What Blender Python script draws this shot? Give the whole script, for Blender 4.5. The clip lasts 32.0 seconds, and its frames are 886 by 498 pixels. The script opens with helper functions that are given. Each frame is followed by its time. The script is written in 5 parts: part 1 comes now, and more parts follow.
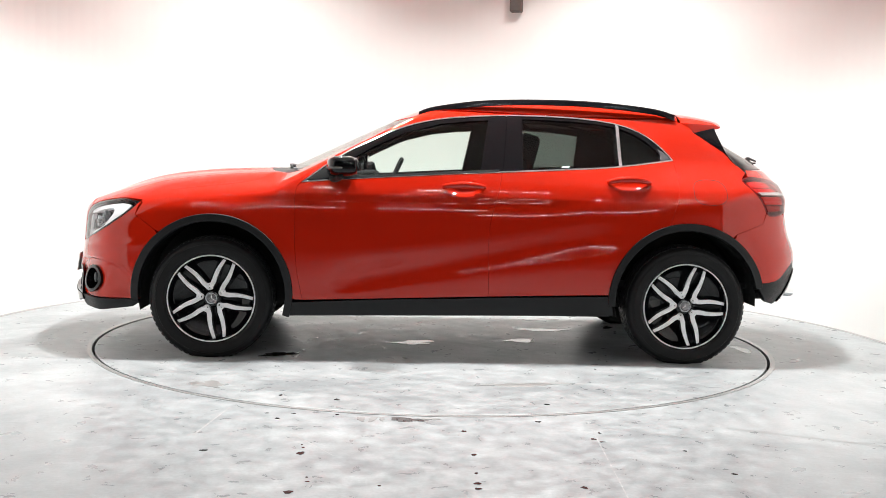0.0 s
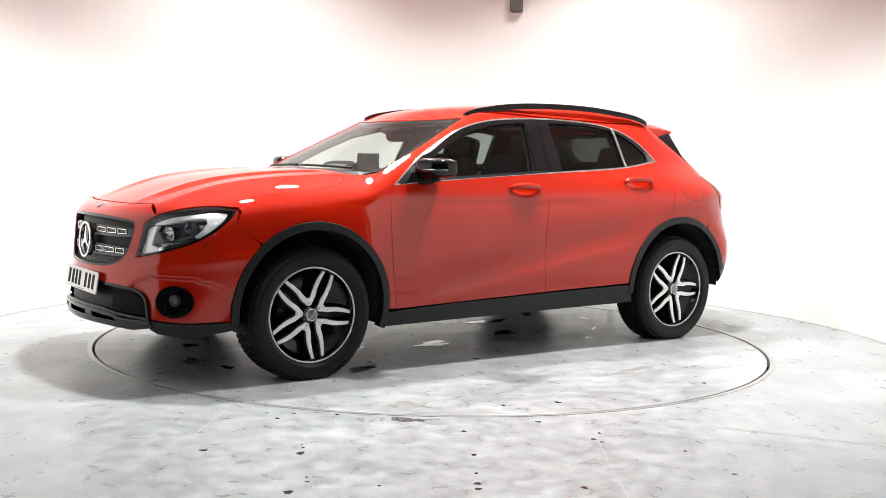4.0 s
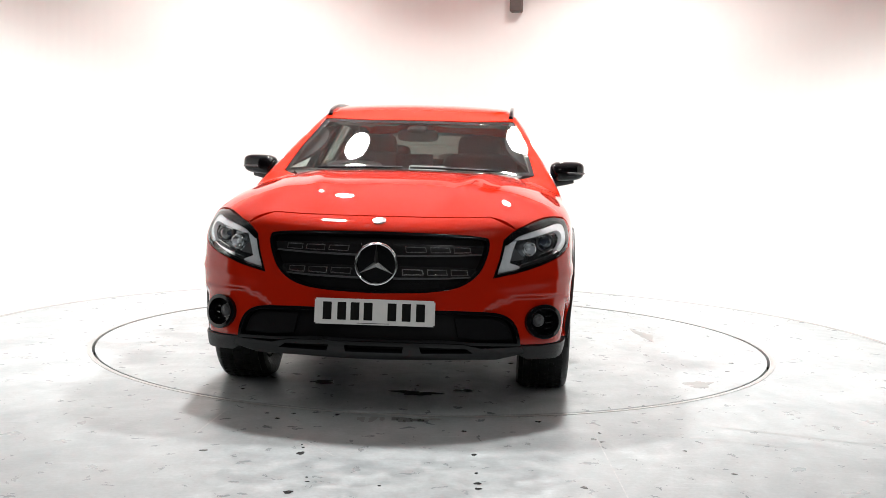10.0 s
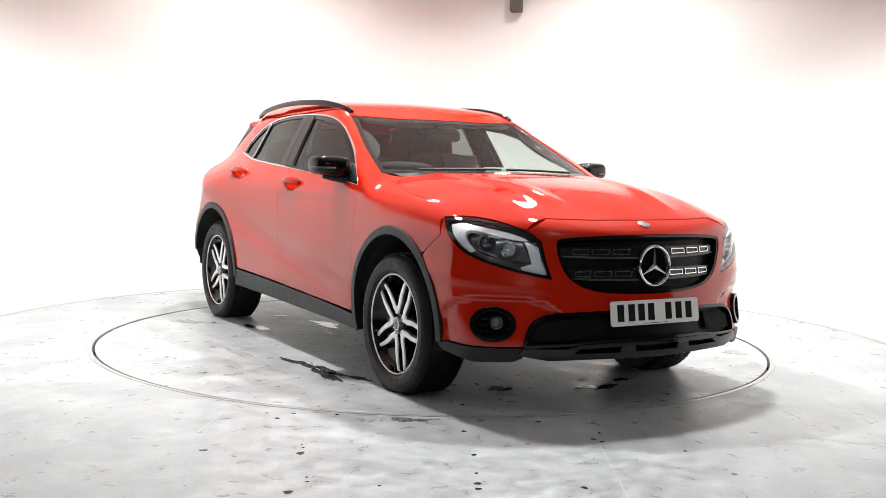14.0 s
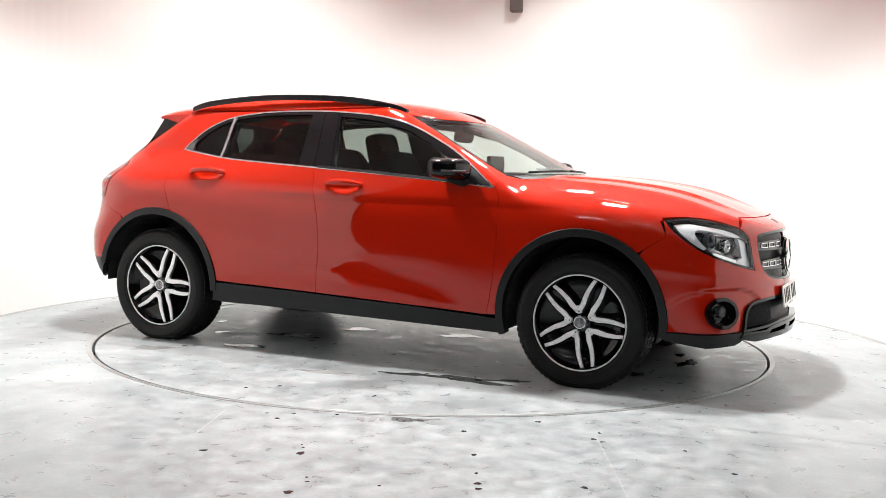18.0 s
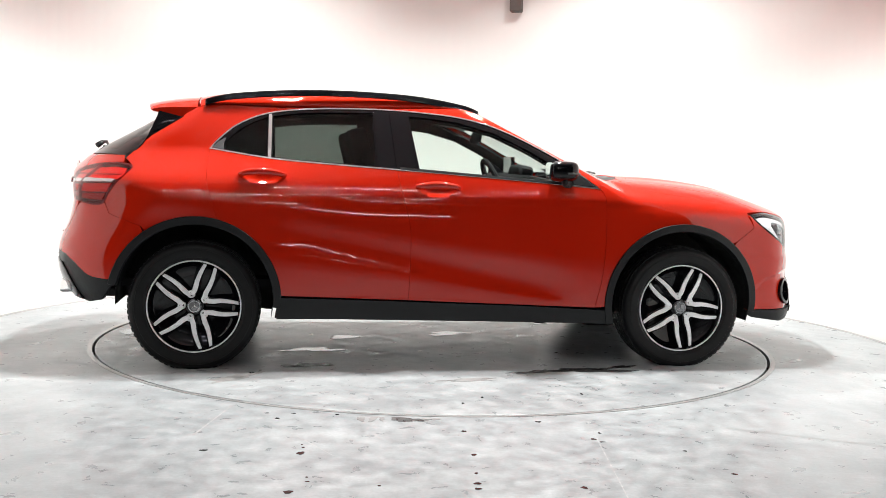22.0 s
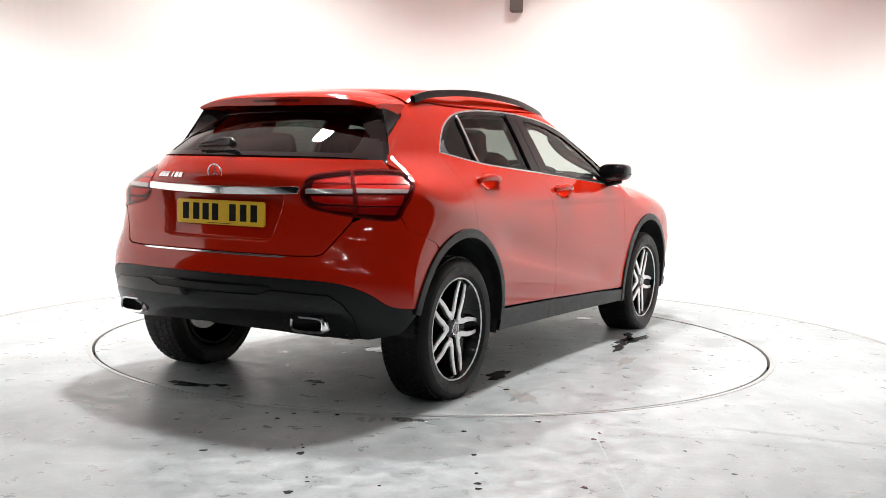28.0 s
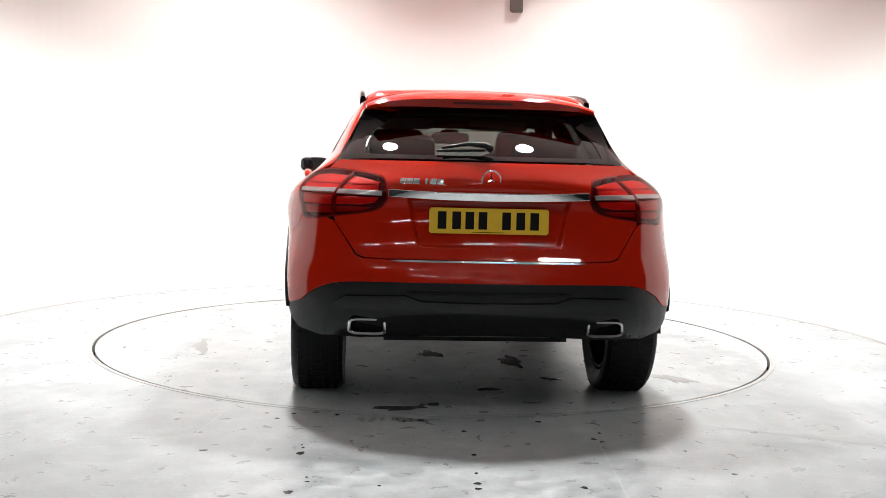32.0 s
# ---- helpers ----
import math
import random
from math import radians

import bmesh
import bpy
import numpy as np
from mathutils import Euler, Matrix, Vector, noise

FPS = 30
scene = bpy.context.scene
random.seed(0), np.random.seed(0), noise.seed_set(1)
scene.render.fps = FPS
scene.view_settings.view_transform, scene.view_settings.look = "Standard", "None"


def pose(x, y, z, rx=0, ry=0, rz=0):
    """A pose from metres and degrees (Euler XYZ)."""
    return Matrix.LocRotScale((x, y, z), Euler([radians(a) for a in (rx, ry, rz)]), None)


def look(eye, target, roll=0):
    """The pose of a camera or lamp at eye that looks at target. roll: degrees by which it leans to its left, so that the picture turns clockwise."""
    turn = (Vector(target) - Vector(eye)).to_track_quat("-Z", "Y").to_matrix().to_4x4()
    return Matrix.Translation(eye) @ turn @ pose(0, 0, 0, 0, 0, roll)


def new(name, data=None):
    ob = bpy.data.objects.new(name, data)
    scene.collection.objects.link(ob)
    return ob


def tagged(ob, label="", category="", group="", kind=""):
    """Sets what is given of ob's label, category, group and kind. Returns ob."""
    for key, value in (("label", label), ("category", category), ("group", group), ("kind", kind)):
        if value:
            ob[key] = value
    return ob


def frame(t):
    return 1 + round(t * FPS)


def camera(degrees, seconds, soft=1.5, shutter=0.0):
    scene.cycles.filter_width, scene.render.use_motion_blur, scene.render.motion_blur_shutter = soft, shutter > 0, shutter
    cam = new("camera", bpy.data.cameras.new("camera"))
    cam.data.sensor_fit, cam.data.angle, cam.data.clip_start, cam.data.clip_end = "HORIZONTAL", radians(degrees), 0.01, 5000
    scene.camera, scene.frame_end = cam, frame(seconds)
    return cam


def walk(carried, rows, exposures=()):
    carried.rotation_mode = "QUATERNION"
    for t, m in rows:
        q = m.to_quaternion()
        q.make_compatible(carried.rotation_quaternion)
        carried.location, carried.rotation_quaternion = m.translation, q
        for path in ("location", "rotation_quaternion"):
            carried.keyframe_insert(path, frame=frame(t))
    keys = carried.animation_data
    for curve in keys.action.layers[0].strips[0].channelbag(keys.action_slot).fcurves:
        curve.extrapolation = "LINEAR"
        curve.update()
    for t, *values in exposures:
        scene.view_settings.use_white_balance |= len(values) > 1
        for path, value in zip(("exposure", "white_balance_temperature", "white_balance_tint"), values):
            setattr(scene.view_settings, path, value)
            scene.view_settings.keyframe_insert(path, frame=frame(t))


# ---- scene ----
import itertools

# the camera stands still on its stand, in front of the open side of the booth
cam = camera(46.42, 32.0, soft=0.85)
EYE, AIM = (0.0, -6.574, 1.098), (0.0496, -0.593, 0.6217)
walk(cam, [(0.0, look(EYE, AIM, 1.40)), (32.0, look(EYE, AIM, 1.40))], [(0.0, 0.0), (32.0, 0.0)])

# the turn of the table: seconds, degrees of the car's nose counter-clockwise from +x
TURN = [(0, 182.62), (3, 207.0), (6, 231.96), (8.5, 253.3), (10.7, 271.98), (14, 300.03), (16.5, 321.4),
        (19, 342.75), (21, 359.9), (23, 377.05), (25.5, 398.5), (28, 419.91), (30, 436.8), (32, 453.64)]
CAR_OFF = (-0.068, -0.100)

# ---- light ----
world = bpy.data.worlds.new("room_air")
scene.world = world
world.use_nodes = True
world.node_tree.nodes["Background"].inputs[0].default_value = (1.0, 0.97, 0.94, 1)
world.node_tree.nodes["Background"].inputs[1].default_value = 0.05


def lamp(name, eye, target, power, size, color=(1, 1, 1), shape="DISK", size_y=None, spread=180):
    data = bpy.data.lights.new(name, "AREA")
    data.energy, data.shape, data.size, data.color, data.spread = power, shape, size, color, radians(spread)
    if size_y:
        data.size_y = size_y
    ob = new(name, data)
    ob.matrix_world = look(eye, target)
    return ob


# four round lamps over the table, and the tubes of the hall behind the camera
for lx, ly in ((-0.98, 1.52), (1.02, 1.55)):
    lamp("ceiling_lamp", (lx, ly, 3.5), (lx * 1.05, ly, 0), 60, 0.30, (1, 0.985, 0.965), spread=121)
for lx, ly in ((-0.98, -0.42), (0.90, -0.45)):
    data = bpy.data.lights.new("ceiling_lamp", "SPOT")
    data.energy, data.color, data.shadow_soft_size = 690, (1, 0.985, 0.965), 0.125
    data.spot_size, data.spot_blend = radians(122), 0.6
    new("ceiling_lamp", data).matrix_world = look((lx, ly, 3.5), (lx * 1.05, ly, 0))
for hx, hy in itertools.product((-2.7, -0.9, 0.9, 2.7), (-5.2, -7.6)):
    lamp("hall_tube", (hx, hy, 4.4), (hx, hy, 0), 13, 1.2, (1, 0.99, 0.97), "RECTANGLE", 0.022)
for hx, hz in ((-0.9, 2.95), (0.75, 2.95), (1.9, 2.2)):
    lamp("wall_tube", (hx, -8.6, hz), (hx, 0, hz - 0.6), 6, 1.3, (1, 0.99, 0.98), "RECTANGLE", 0.025)


# ---- materials ----
def mat(name, color, rough=0.5, metal=0.0, vary=0.06, scale=6.0, bump=0.0, bump_scale=200.0, coat=0.0, spec=0.5, emit=0.0):
    m = bpy.data.materials.new(name)
    m.use_nodes = True
    t = m.node_tree
    b = t.nodes["Principled BSDF"]
    b.inputs["Base Color"].default_value = (*color, 1)
    b.inputs["Roughness"].default_value = rough
    b.inputs["Metallic"].default_value = metal
    b.inputs["Coat Weight"].default_value = coat
    b.inputs["Coat Roughness"].default_value = 0.02
    b.inputs["Specular IOR Level"].default_value = spec
    if emit:
        b.inputs["Emission Color"].default_value = (*color, 1)
        b.inputs["Emission Strength"].default_value = emit
    co = t.nodes.new("ShaderNodeTexCoord")
    if vary:
        n = t.nodes.new("ShaderNodeTexNoise")
        n.inputs["Scale"].default_value, n.inputs["Detail"].default_value = scale, 6
        t.links.new(co.outputs["Object"], n.inputs["Vector"])
        r = t.nodes.new("ShaderNodeMapRange")
        r.inputs[1].default_value, r.inputs[2].default_value = 0.3, 0.7
        r.inputs[3].default_value, r.inputs[4].default_value = 1 - vary, 1 + vary
        t.links.new(n.outputs["Fac"], r.inputs[0])
        x = t.nodes.new("ShaderNodeMix")
        x.data_type, x.blend_type = "RGBA", "MULTIPLY"
        x.inputs[0].default_value = 1.0
        x.inputs[6].default_value = (*color, 1)
        t.links.new(r.outputs[0], x.inputs[7])
        t.links.new(x.outputs[2], b.inputs["Base Color"])
        rr = t.nodes.new("ShaderNodeMapRange")
        rr.inputs[1].default_value, rr.inputs[2].default_value = 0.3, 0.7
        rr.inputs[3].default_value, rr.inputs[4].default_value = rough * (1 - vary), min(1, rough * (1 + vary))
        t.links.new(n.outputs["Fac"], rr.inputs[0])
        t.links.new(rr.outputs[0], b.inputs["Roughness"])
    if bump:
        n2 = t.nodes.new("ShaderNodeTexNoise")
        n2.inputs["Scale"].default_value, n2.inputs["Detail"].default_value = bump_scale, 3
        t.links.new(co.outputs["Object"], n2.inputs["Vector"])
        bm_ = t.nodes.new("ShaderNodeBump")
        bm_.inputs["Strength"].default_value, bm_.inputs["Distance"].default_value = bump, 0.002
        t.links.new(n2.outputs["Fac"], bm_.inputs["Height"])
        t.links.new(bm_.outputs[0], b.inputs["Normal"])
    return m


def glass_mat(name, color, rough=0.0):
    m = bpy.data.materials.new(name)
    m.use_nodes = True
    t = m.node_tree
    t.nodes.remove(t.nodes["Principled BSDF"])
    tr, gl, mx, lw, pw, ad = (t.nodes.new("ShaderNode" + k) for k in ("BsdfTransparent", "BsdfGlossy", "MixShader", "LayerWeight", "Math", "Math"))
    tr.inputs[0].default_value = (*color, 1)
    gl.inputs["Roughness"].default_value = rough
    lw.inputs[0].default_value = 0.5
    pw.operation, ad.operation = "POWER", "MULTIPLY_ADD"
    pw.inputs[1].default_value, ad.inputs[1].default_value, ad.inputs[2].default_value = 4.5, 0.8, 0.03
    t.links.new(lw.outputs["Facing"], pw.inputs[0])
    t.links.new(pw.outputs[0], ad.inputs[0])
    t.links.new(ad.outputs[0], mx.inputs[0])
    t.links.new(tr.outputs[0], mx.inputs[1])
    t.links.new(gl.outputs[0], mx.inputs[2])
    t.links.new(mx.outputs[0], t.nodes["Material Output"].inputs[0])
    return m


RED = mat("red_paint", (0.43, 0.0130, 0.0030), 0.5, 0.0, 0.03, 3.0, coat=1.0, spec=0.0)
PLASTIC = mat("black_plastic", (0.0085, 0.009, 0.010), 0.42, 0, 0.15, 20, 0.25, 900, spec=0.28)
GLOSS = mat("gloss_black", (0.0035, 0.0035, 0.0045), 0.05, 0, 0.1, 8, spec=0.32)
RUBBER = mat("tyre_rubber", (0.007, 0.007, 0.0075), 0.48, 0, 0.25, 30, 0.3, 300, spec=0.22)
ALLOY = mat("machined_alloy", (0.90, 0.90, 0.91), 0.32, 0.25, 0.08, 40)
CHROME = mat("chrome", (0.82, 0.83, 0.84), 0.07, 1.0, 0.03, 10)
DARK = mat("dark_underside", (0.012, 0.012, 0.012), 0.8, 0, 0.3, 10)
CABIN = mat("black_fabric", (0.011, 0.011, 0.012), 0.85, 0, 0.2, 60, 0.4, 700, spec=0.15)
GLASS = glass_mat("clear_glass", (0.80, 0.87, 0.84))
TINT_REAR = glass_mat("rear_glass", (0.13, 0.15, 0.14))
TINT = glass_mat("privacy_glass", (0.27, 0.31, 0.29))
WALLM = mat("white_booth_paint", (0.735, 0.748, 0.728), 0.75, 0, 0.015, 1.2, 0.05, 60)

# ---- the room ----
def add_mesh(name, verts, faces, material, parent=None, label="", smooth=False):
    me = bpy.data.meshes.new(name)
    me.from_pydata([tuple(v) for v in verts], [], faces)
    me.materials.append(material)
    me.validate()
    if smooth:
        me.shade_smooth()
    ob = new(name, me)
    if parent:
        ob.parent = parent
    if label:
        ob["label"] = label
    return ob


def part(name, bm, material, parent=None, label="", smooth=False):
    me = bpy.data.meshes.new(name)
    bmesh.ops.recalc_face_normals(bm, faces=bm.faces)
    bm.to_mesh(me)
    bm.free()
    me.materials.append(material)
    if smooth:
        me.shade_smooth()
    ob = new(name, me)
    if parent:
        ob.parent = parent
    if label:
        ob["label"] = label
    return ob


def ring_mesh(profile, n=96, a0=0.0, a1=360.0):
    """A turned body: (radius, z) points swept about the z axis."""
    closed = abs(a1 - a0) >= 360
    m = n if closed else n + 1
    verts, faces = [], []
    for i in range(m):
        a = radians(a0 + (a1 - a0) * i / n)
        verts += [(r * math.cos(a), r * math.sin(a), z) for r, z in profile]
    k = len(profile)
    for i in range(n):
        j = (i + 1) % m
        faces += [(i * k + q, j * k + q, j * k + q + 1, i * k + q + 1) for q in range(k - 1)]
    return verts, faces


def concrete(name, base, scale, seed, deep=0.78, high=1.14):
    """Power-trowelled concrete: clouds, mottling, trowel arcs, fine scratches and a patchy polish."""
    m = mat(name, base, 0.5, 0, 0.0, spec=0.38)
    t = m.node_tree
    b = t.nodes["Principled BSDF"]
    co = t.nodes.new("ShaderNodeTexCoord")

    def cloud(size, detail, warp, turn=0.0, stretch=(1, 1, 0.01), shift=0.0):
        mp = t.nodes.new("ShaderNodeMapping")
        mp.inputs["Location"].default_value = (seed + shift, seed * 2 - shift, 0)
        mp.inputs["Rotation"].default_value, mp.inputs["Scale"].default_value = (0, 0, turn), stretch
        t.links.new(co.outputs["Object"], mp.inputs[0])
        n = t.nodes.new("ShaderNodeTexNoise")
        n.inputs["Scale"].default_value, n.inputs["Detail"].default_value, n.inputs["Distortion"].default_value = size, detail, warp
        n.inputs["Roughness"].default_value = 0.62
        t.links.new(mp.outputs[0], n.inputs["Vector"])
        return n.outputs["Fac"]

    def span(src, a0, a1, b0, b1):
        r = t.nodes.new("ShaderNodeMapRange")
        for i, q in enumerate((a0, a1, b0, b1)):
            r.inputs[i + 1].default_value = q
        t.links.new(src, r.inputs[0])
        return r.outputs[0]

    def times(col, fac):
        x = t.nodes.new("ShaderNodeMix")
        x.data_type, x.blend_type = "RGBA", "MULTIPLY"
        x.inputs[0].default_value = 1
        t.links.new(col, x.inputs[6])
        t.links.new(fac, x.inputs[7])
        return x.outputs[2]

    big = cloud(scale * 0.8, 8, 0.5)
    ramp = t.nodes.new("ShaderNodeValToRGB")
    ramp.color_ramp.elements[0].position, ramp.color_ramp.elements[0].color = 0.36, (base[0] * deep, base[1] * deep * 1.01, base[2] * deep * 1.03, 1)
    ramp.color_ramp.elements[1].position, ramp.color_ramp.elements[1].color = 0.64, tuple(min(1, c * high) for c in base) + (1,)
    t.links.new(big, ramp.inputs[0])
    mottle = cloud(scale * 3.0, 9, 0.5, shift=4.0)
    col = times(ramp.outputs[0], span(mottle, 0.30, 0.70, 0.86, 1.12))
    col = times(col, span(cloud(scale * 16, 6, 0.2, shift=9.0), 0.3, 0.7, 0.90, 1.08))
    # worn pale islands and trowel arcs
    col = times(col, span(cloud(scale * 2.0, 10, 0.8, shift=17.0), 0.55, 0.66, 1.0, 1.12))
    w = t.nodes.new("ShaderNodeTexWave")
    w.wave_type, w.rings_direction = "RINGS", "Z"
    w.inputs["Scale"].default_value, w.inputs["Distortion"].default_value, w.inputs["Detail"].default_value, w.inputs["Detail Scale"].default_value = 2.2, 9.0, 4, 0.9
    wm = t.nodes.new("ShaderNodeMapping")
    wm.inputs["Location"].default_value, wm.inputs["Scale"].default_value = (0.9 + 0.07 * seed, 2.4, 0), (1, 1, 0.01)
    t.links.new(co.outputs["Object"], wm.inputs[0])
    t.links.new(wm.outputs[0], w.inputs["Vector"])
    col = times(col, span(w.outputs["Fac"], 0.0, 1.0, 0.965, 1.03))
    for turn, lo, high_ in ((0.9 + seed, 0.60, 1.09), (2.3 + seed, 0.61, 1.07), (0.3 + seed, 0.61, 1.06)):
        col = times(col, span(cloud(1.0, 4, 0.1, turn, (3.2, 60, 0.01)), lo, lo + 0.06, 1.0, high_))
    t.links.new(col, b.inputs["Base Color"])
    t.links.new(span(mottle, 0.35, 0.65, 0.26, 0.48), b.inputs["Roughness"])
    bp = t.nodes.new("ShaderNodeBump")
    bp.inputs["Strength"].default_value, bp.inputs["Distance"].default_value = 0.12, 0.002
    t.links.new(cloud(90, 3, 0.0), bp.inputs["Height"])
    t.links.new(bp.outputs[0], b.inputs["Normal"])
    return m


FLOORM = concrete("polished_concrete", (0.335, 0.358, 0.364), 3.4, 3.0, 0.82, 1.10)
TABLEM = concrete("turntable_concrete", (0.335, 0.356, 0.361), 3.6, 11.0, 0.74, 1.12)
TABLE_R, GAP_R, WALL_R = 2.056, 2.072, 3.02

v, fc = ring_mesh([(2.100, 0.0), (3.6, 0.0), (14.0, 0.0)], 128)
tagged(add_mesh("floor", v, fc, FLOORM), "pale grey polished concrete floor with scuffs and drips", "floor", kind="structure")
v, fc = ring_mesh([(GAP_R, -0.06), (GAP_R, 0.0), (2.084, 0.002), (2.100, 0.002), (2.100, -0.01)], 160)
tagged(add_mesh("trim", v, fc, mat("steel_edge", (0.40, 0.40, 0.395), 0.35, 0.6, 0.15, 30)), "flush steel rim set round the turntable", "rim", kind="structure")
v, fc = ring_mesh([(2.0, -0.09), (2.2, -0.09)], 96)
tagged(add_mesh("ground", v, fc, DARK), "dark pit floor under the turntable gap", "ground", kind="structure")
turntable = tagged(new("turntable"), "round flush concrete turntable stained with wet patches", "turntable")
v, fc = ring_mesh([(0.0005, -0.001), (0.7, -0.001), (1.4, -0.001), (2.05, -0.001), (TABLE_R, -0.003), (TABLE_R, -0.07)], 160)
add_mesh("deck", v, fc, TABLEM, turntable)

# the white round wall, open towards the stand of the camera
WALL_H = 3.6
v, fc = ring_mesh([(WALL_R, 0.0), (WALL_R, 1.0), (WALL_R, 2.0), (WALL_R, WALL_H), (WALL_R + 0.1, WALL_H), (WALL_R + 0.1, 0.0)], 120, -42, 222)
w = add_mesh("wall_booth", v, fc, WALLM, smooth=False)
tagged(w, "white curved wall of the photo booth", "wall", kind="structure")
ROOMM = mat("dark_hall_paint", (0.10, 0.098, 0.095), 0.8, 0, 0.08, 1.5)


def box_mesh(x0, x1, y0, y1, z0, z1):
    v = [(x, y, z) for x in (x0, x1) for y in (y0, y1) for z in (z0, z1)]
    return v, [(0, 1, 3, 2), (4, 6, 7, 5), (0, 4, 5, 1), (2, 3, 7, 6), (0, 2, 6, 4), (1, 5, 7, 3)]


for nm, b in (("wall_west", (-9.1, -9, -11, 6, 0, 4.6)), ("wall_east", (9, 9.1, -11, 6, 0, 4.6)), ("wall_south", (-9, 9, -11.1, -11, 0, 4.6)), ("wall_north", (-9, 9, 6, 6.1, 0, 4.6))):
    tagged(add_mesh(nm, *box_mesh(*b), ROOMM), "plain dark wall of the hall round the booth", "wall", kind="structure")
tagged(add_mesh("ceiling", *box_mesh(-9, 9, -11, 6, 4.6, 4.7), mat("pale_ceiling_paint", (0.42, 0.41, 0.40), 0.8, 0, 0.05, 1.0)), "pale hall ceiling", "ceiling", kind="structure")
v, fc = ring_mesh([(2.985, 0.0), (2.987, 0.0035), (3.019, 0.0035)], 120, -42, 222)
tagged(add_mesh("baseboard", v, fc, mat("joint_grey", (0.30, 0.30, 0.295), 0.6, 0, 0.1, 20)), "thin grey joint where the floor meets the white wall", "joint", kind="structure")

# Unseen white disc over the booth, added to bounce light onto the upper wall.
v, fc = ring_mesh([(0.001, 3.62), (1.5, 3.62), (WALL_R + 0.1, 3.62), (WALL_R + 0.1, 3.70), (0.001, 3.70)], 96)
tagged(add_mesh("ceiling_bounce", v, fc, mat("white_bounce_paint", (0.86, 0.86, 0.85), 0.85, 0, 0.03, 1.5)), "added white bounce ceiling over the photo booth, out of view", "ceiling", kind="structure")

# ---- the shape of the car's body: nose along +x, ground at z 0, metres ----
class Curve:
    """A smooth line through a few design stations."""
    def __init__(self, *pts):
        xs, ys = np.array([p[0] for p in pts], float), np.array([p[1] for p in pts], float)
        n = len(xs)
        A, r = np.eye(n), np.zeros(n)
        hh = np.diff(xs)
        for i in range(1, n - 1):
            A[i, i - 1], A[i, i], A[i, i + 1] = hh[i - 1], 2 * (hh[i - 1] + hh[i]), hh[i]
            r[i] = 6 * ((ys[i + 1] - ys[i]) / hh[i] - (ys[i] - ys[i - 1]) / hh[i - 1])
        m = np.linalg.solve(A, r)
        self.x = np.linspace(xs[0], xs[-1], 1500)
        i = np.clip(np.searchsorted(xs, self.x) - 1, 0, n - 2)
        a, b, w = xs[i + 1] - self.x, self.x - xs[i], hh[i]
        self.y = (m[i] * a ** 3 + m[i + 1] * b ** 3) / (6 * w) + (ys[i] / w - m[i] * w / 6) * a + (ys[i + 1] / w - m[i + 1] * w / 6) * b

    def __call__(self, x):
        return np.interp(x, self.x, self.y)


def smax(a, b, k):
    hh = np.maximum(k - np.abs(a - b), 0) / k
    return np.maximum(a, b) + hh * hh * hh * k / 6


def smin(a, b, k):
    return -smax(-a, -b, k)


def step(x, a, b):
    t = np.clip((x - a) / (b - a), 0, 1)
    return t * t * (3 - 2 * t)


PLAN = Curve((-2.3, 0.80), (-2.0, 0.865), (-1.7, 0.892), (-1.35, 0.903), (-0.95, 0.888), (-0.5, 0.872), (0, 0.868), (0.5, 0.870), (0.95, 0.880), (1.35, 0.893), (1.7, 0.874), (2.0, 0.836), (2.3, 0.775))
FLANK = Curve((0.1, -0.05), (0.3, -0.020), (0.45, -0.006), (0.6, 0), (0.75, -0.006), (0.88, -0.016), (0.95, -0.032), (1.01, -0.055), (1.07, -0.082), (1.15, -0.121), (1.28, -0.190), (1.40, -0.261), (1.55, -0.37))
TAPER = Curve((-2.4, 0.19), (-1.84, 0.130), (-1.28, 0.075), (-0.8, 0.028), (-0.3, 0.003), (0.3, 0), (1.0, 0), (2.5, 0))
HOOD = Curve((-1, 1.08), (0.3, 1.085), (0.9, 1.082), (1.19, 1.066), (1.36, 1.055), (1.53, 1.036), (1.7, 1.008), (1.87, 0.960), (2.0, 0.915), (2.13, 0.866), (2.22, 0.828), (2.4, 0.73))
ROOF = Curve((-2.4, 1.20), (-1.9, 1.355), (-1.6, 1.430), (-1.4, 1.466), (-1.17, 1.493), (-0.83, 1.511), (-0.5, 1.513), (-0.2, 1.499), (0.1, 1.464), (0.35, 1.416), (0.8, 1.30), (2.4, 0.8))
NOSE = Curve((0.1, 2.19), (0.25, 2.26), (0.35, 2.275), (0.45, 2.258), (0.55, 2.243), (0.65, 2.236), (0.75, 2.230), (0.84, 2.215), (0.95, 2.17), (1.2, 2.0))
TAIL = Curve((0.1, 1.86), (0.3, 2.03), (0.38, 2.10), (0.47, 2.145), (0.55, 2.158), (0.65, 2.148), (0.74, 2.105), (0.85, 2.070), (0.95, 2.068), (1.03, 2.090), (1.08, 2.050), (1.13, 1.992), (1.25, 1.79), (1.36, 1.60), (1.5, 1.38))


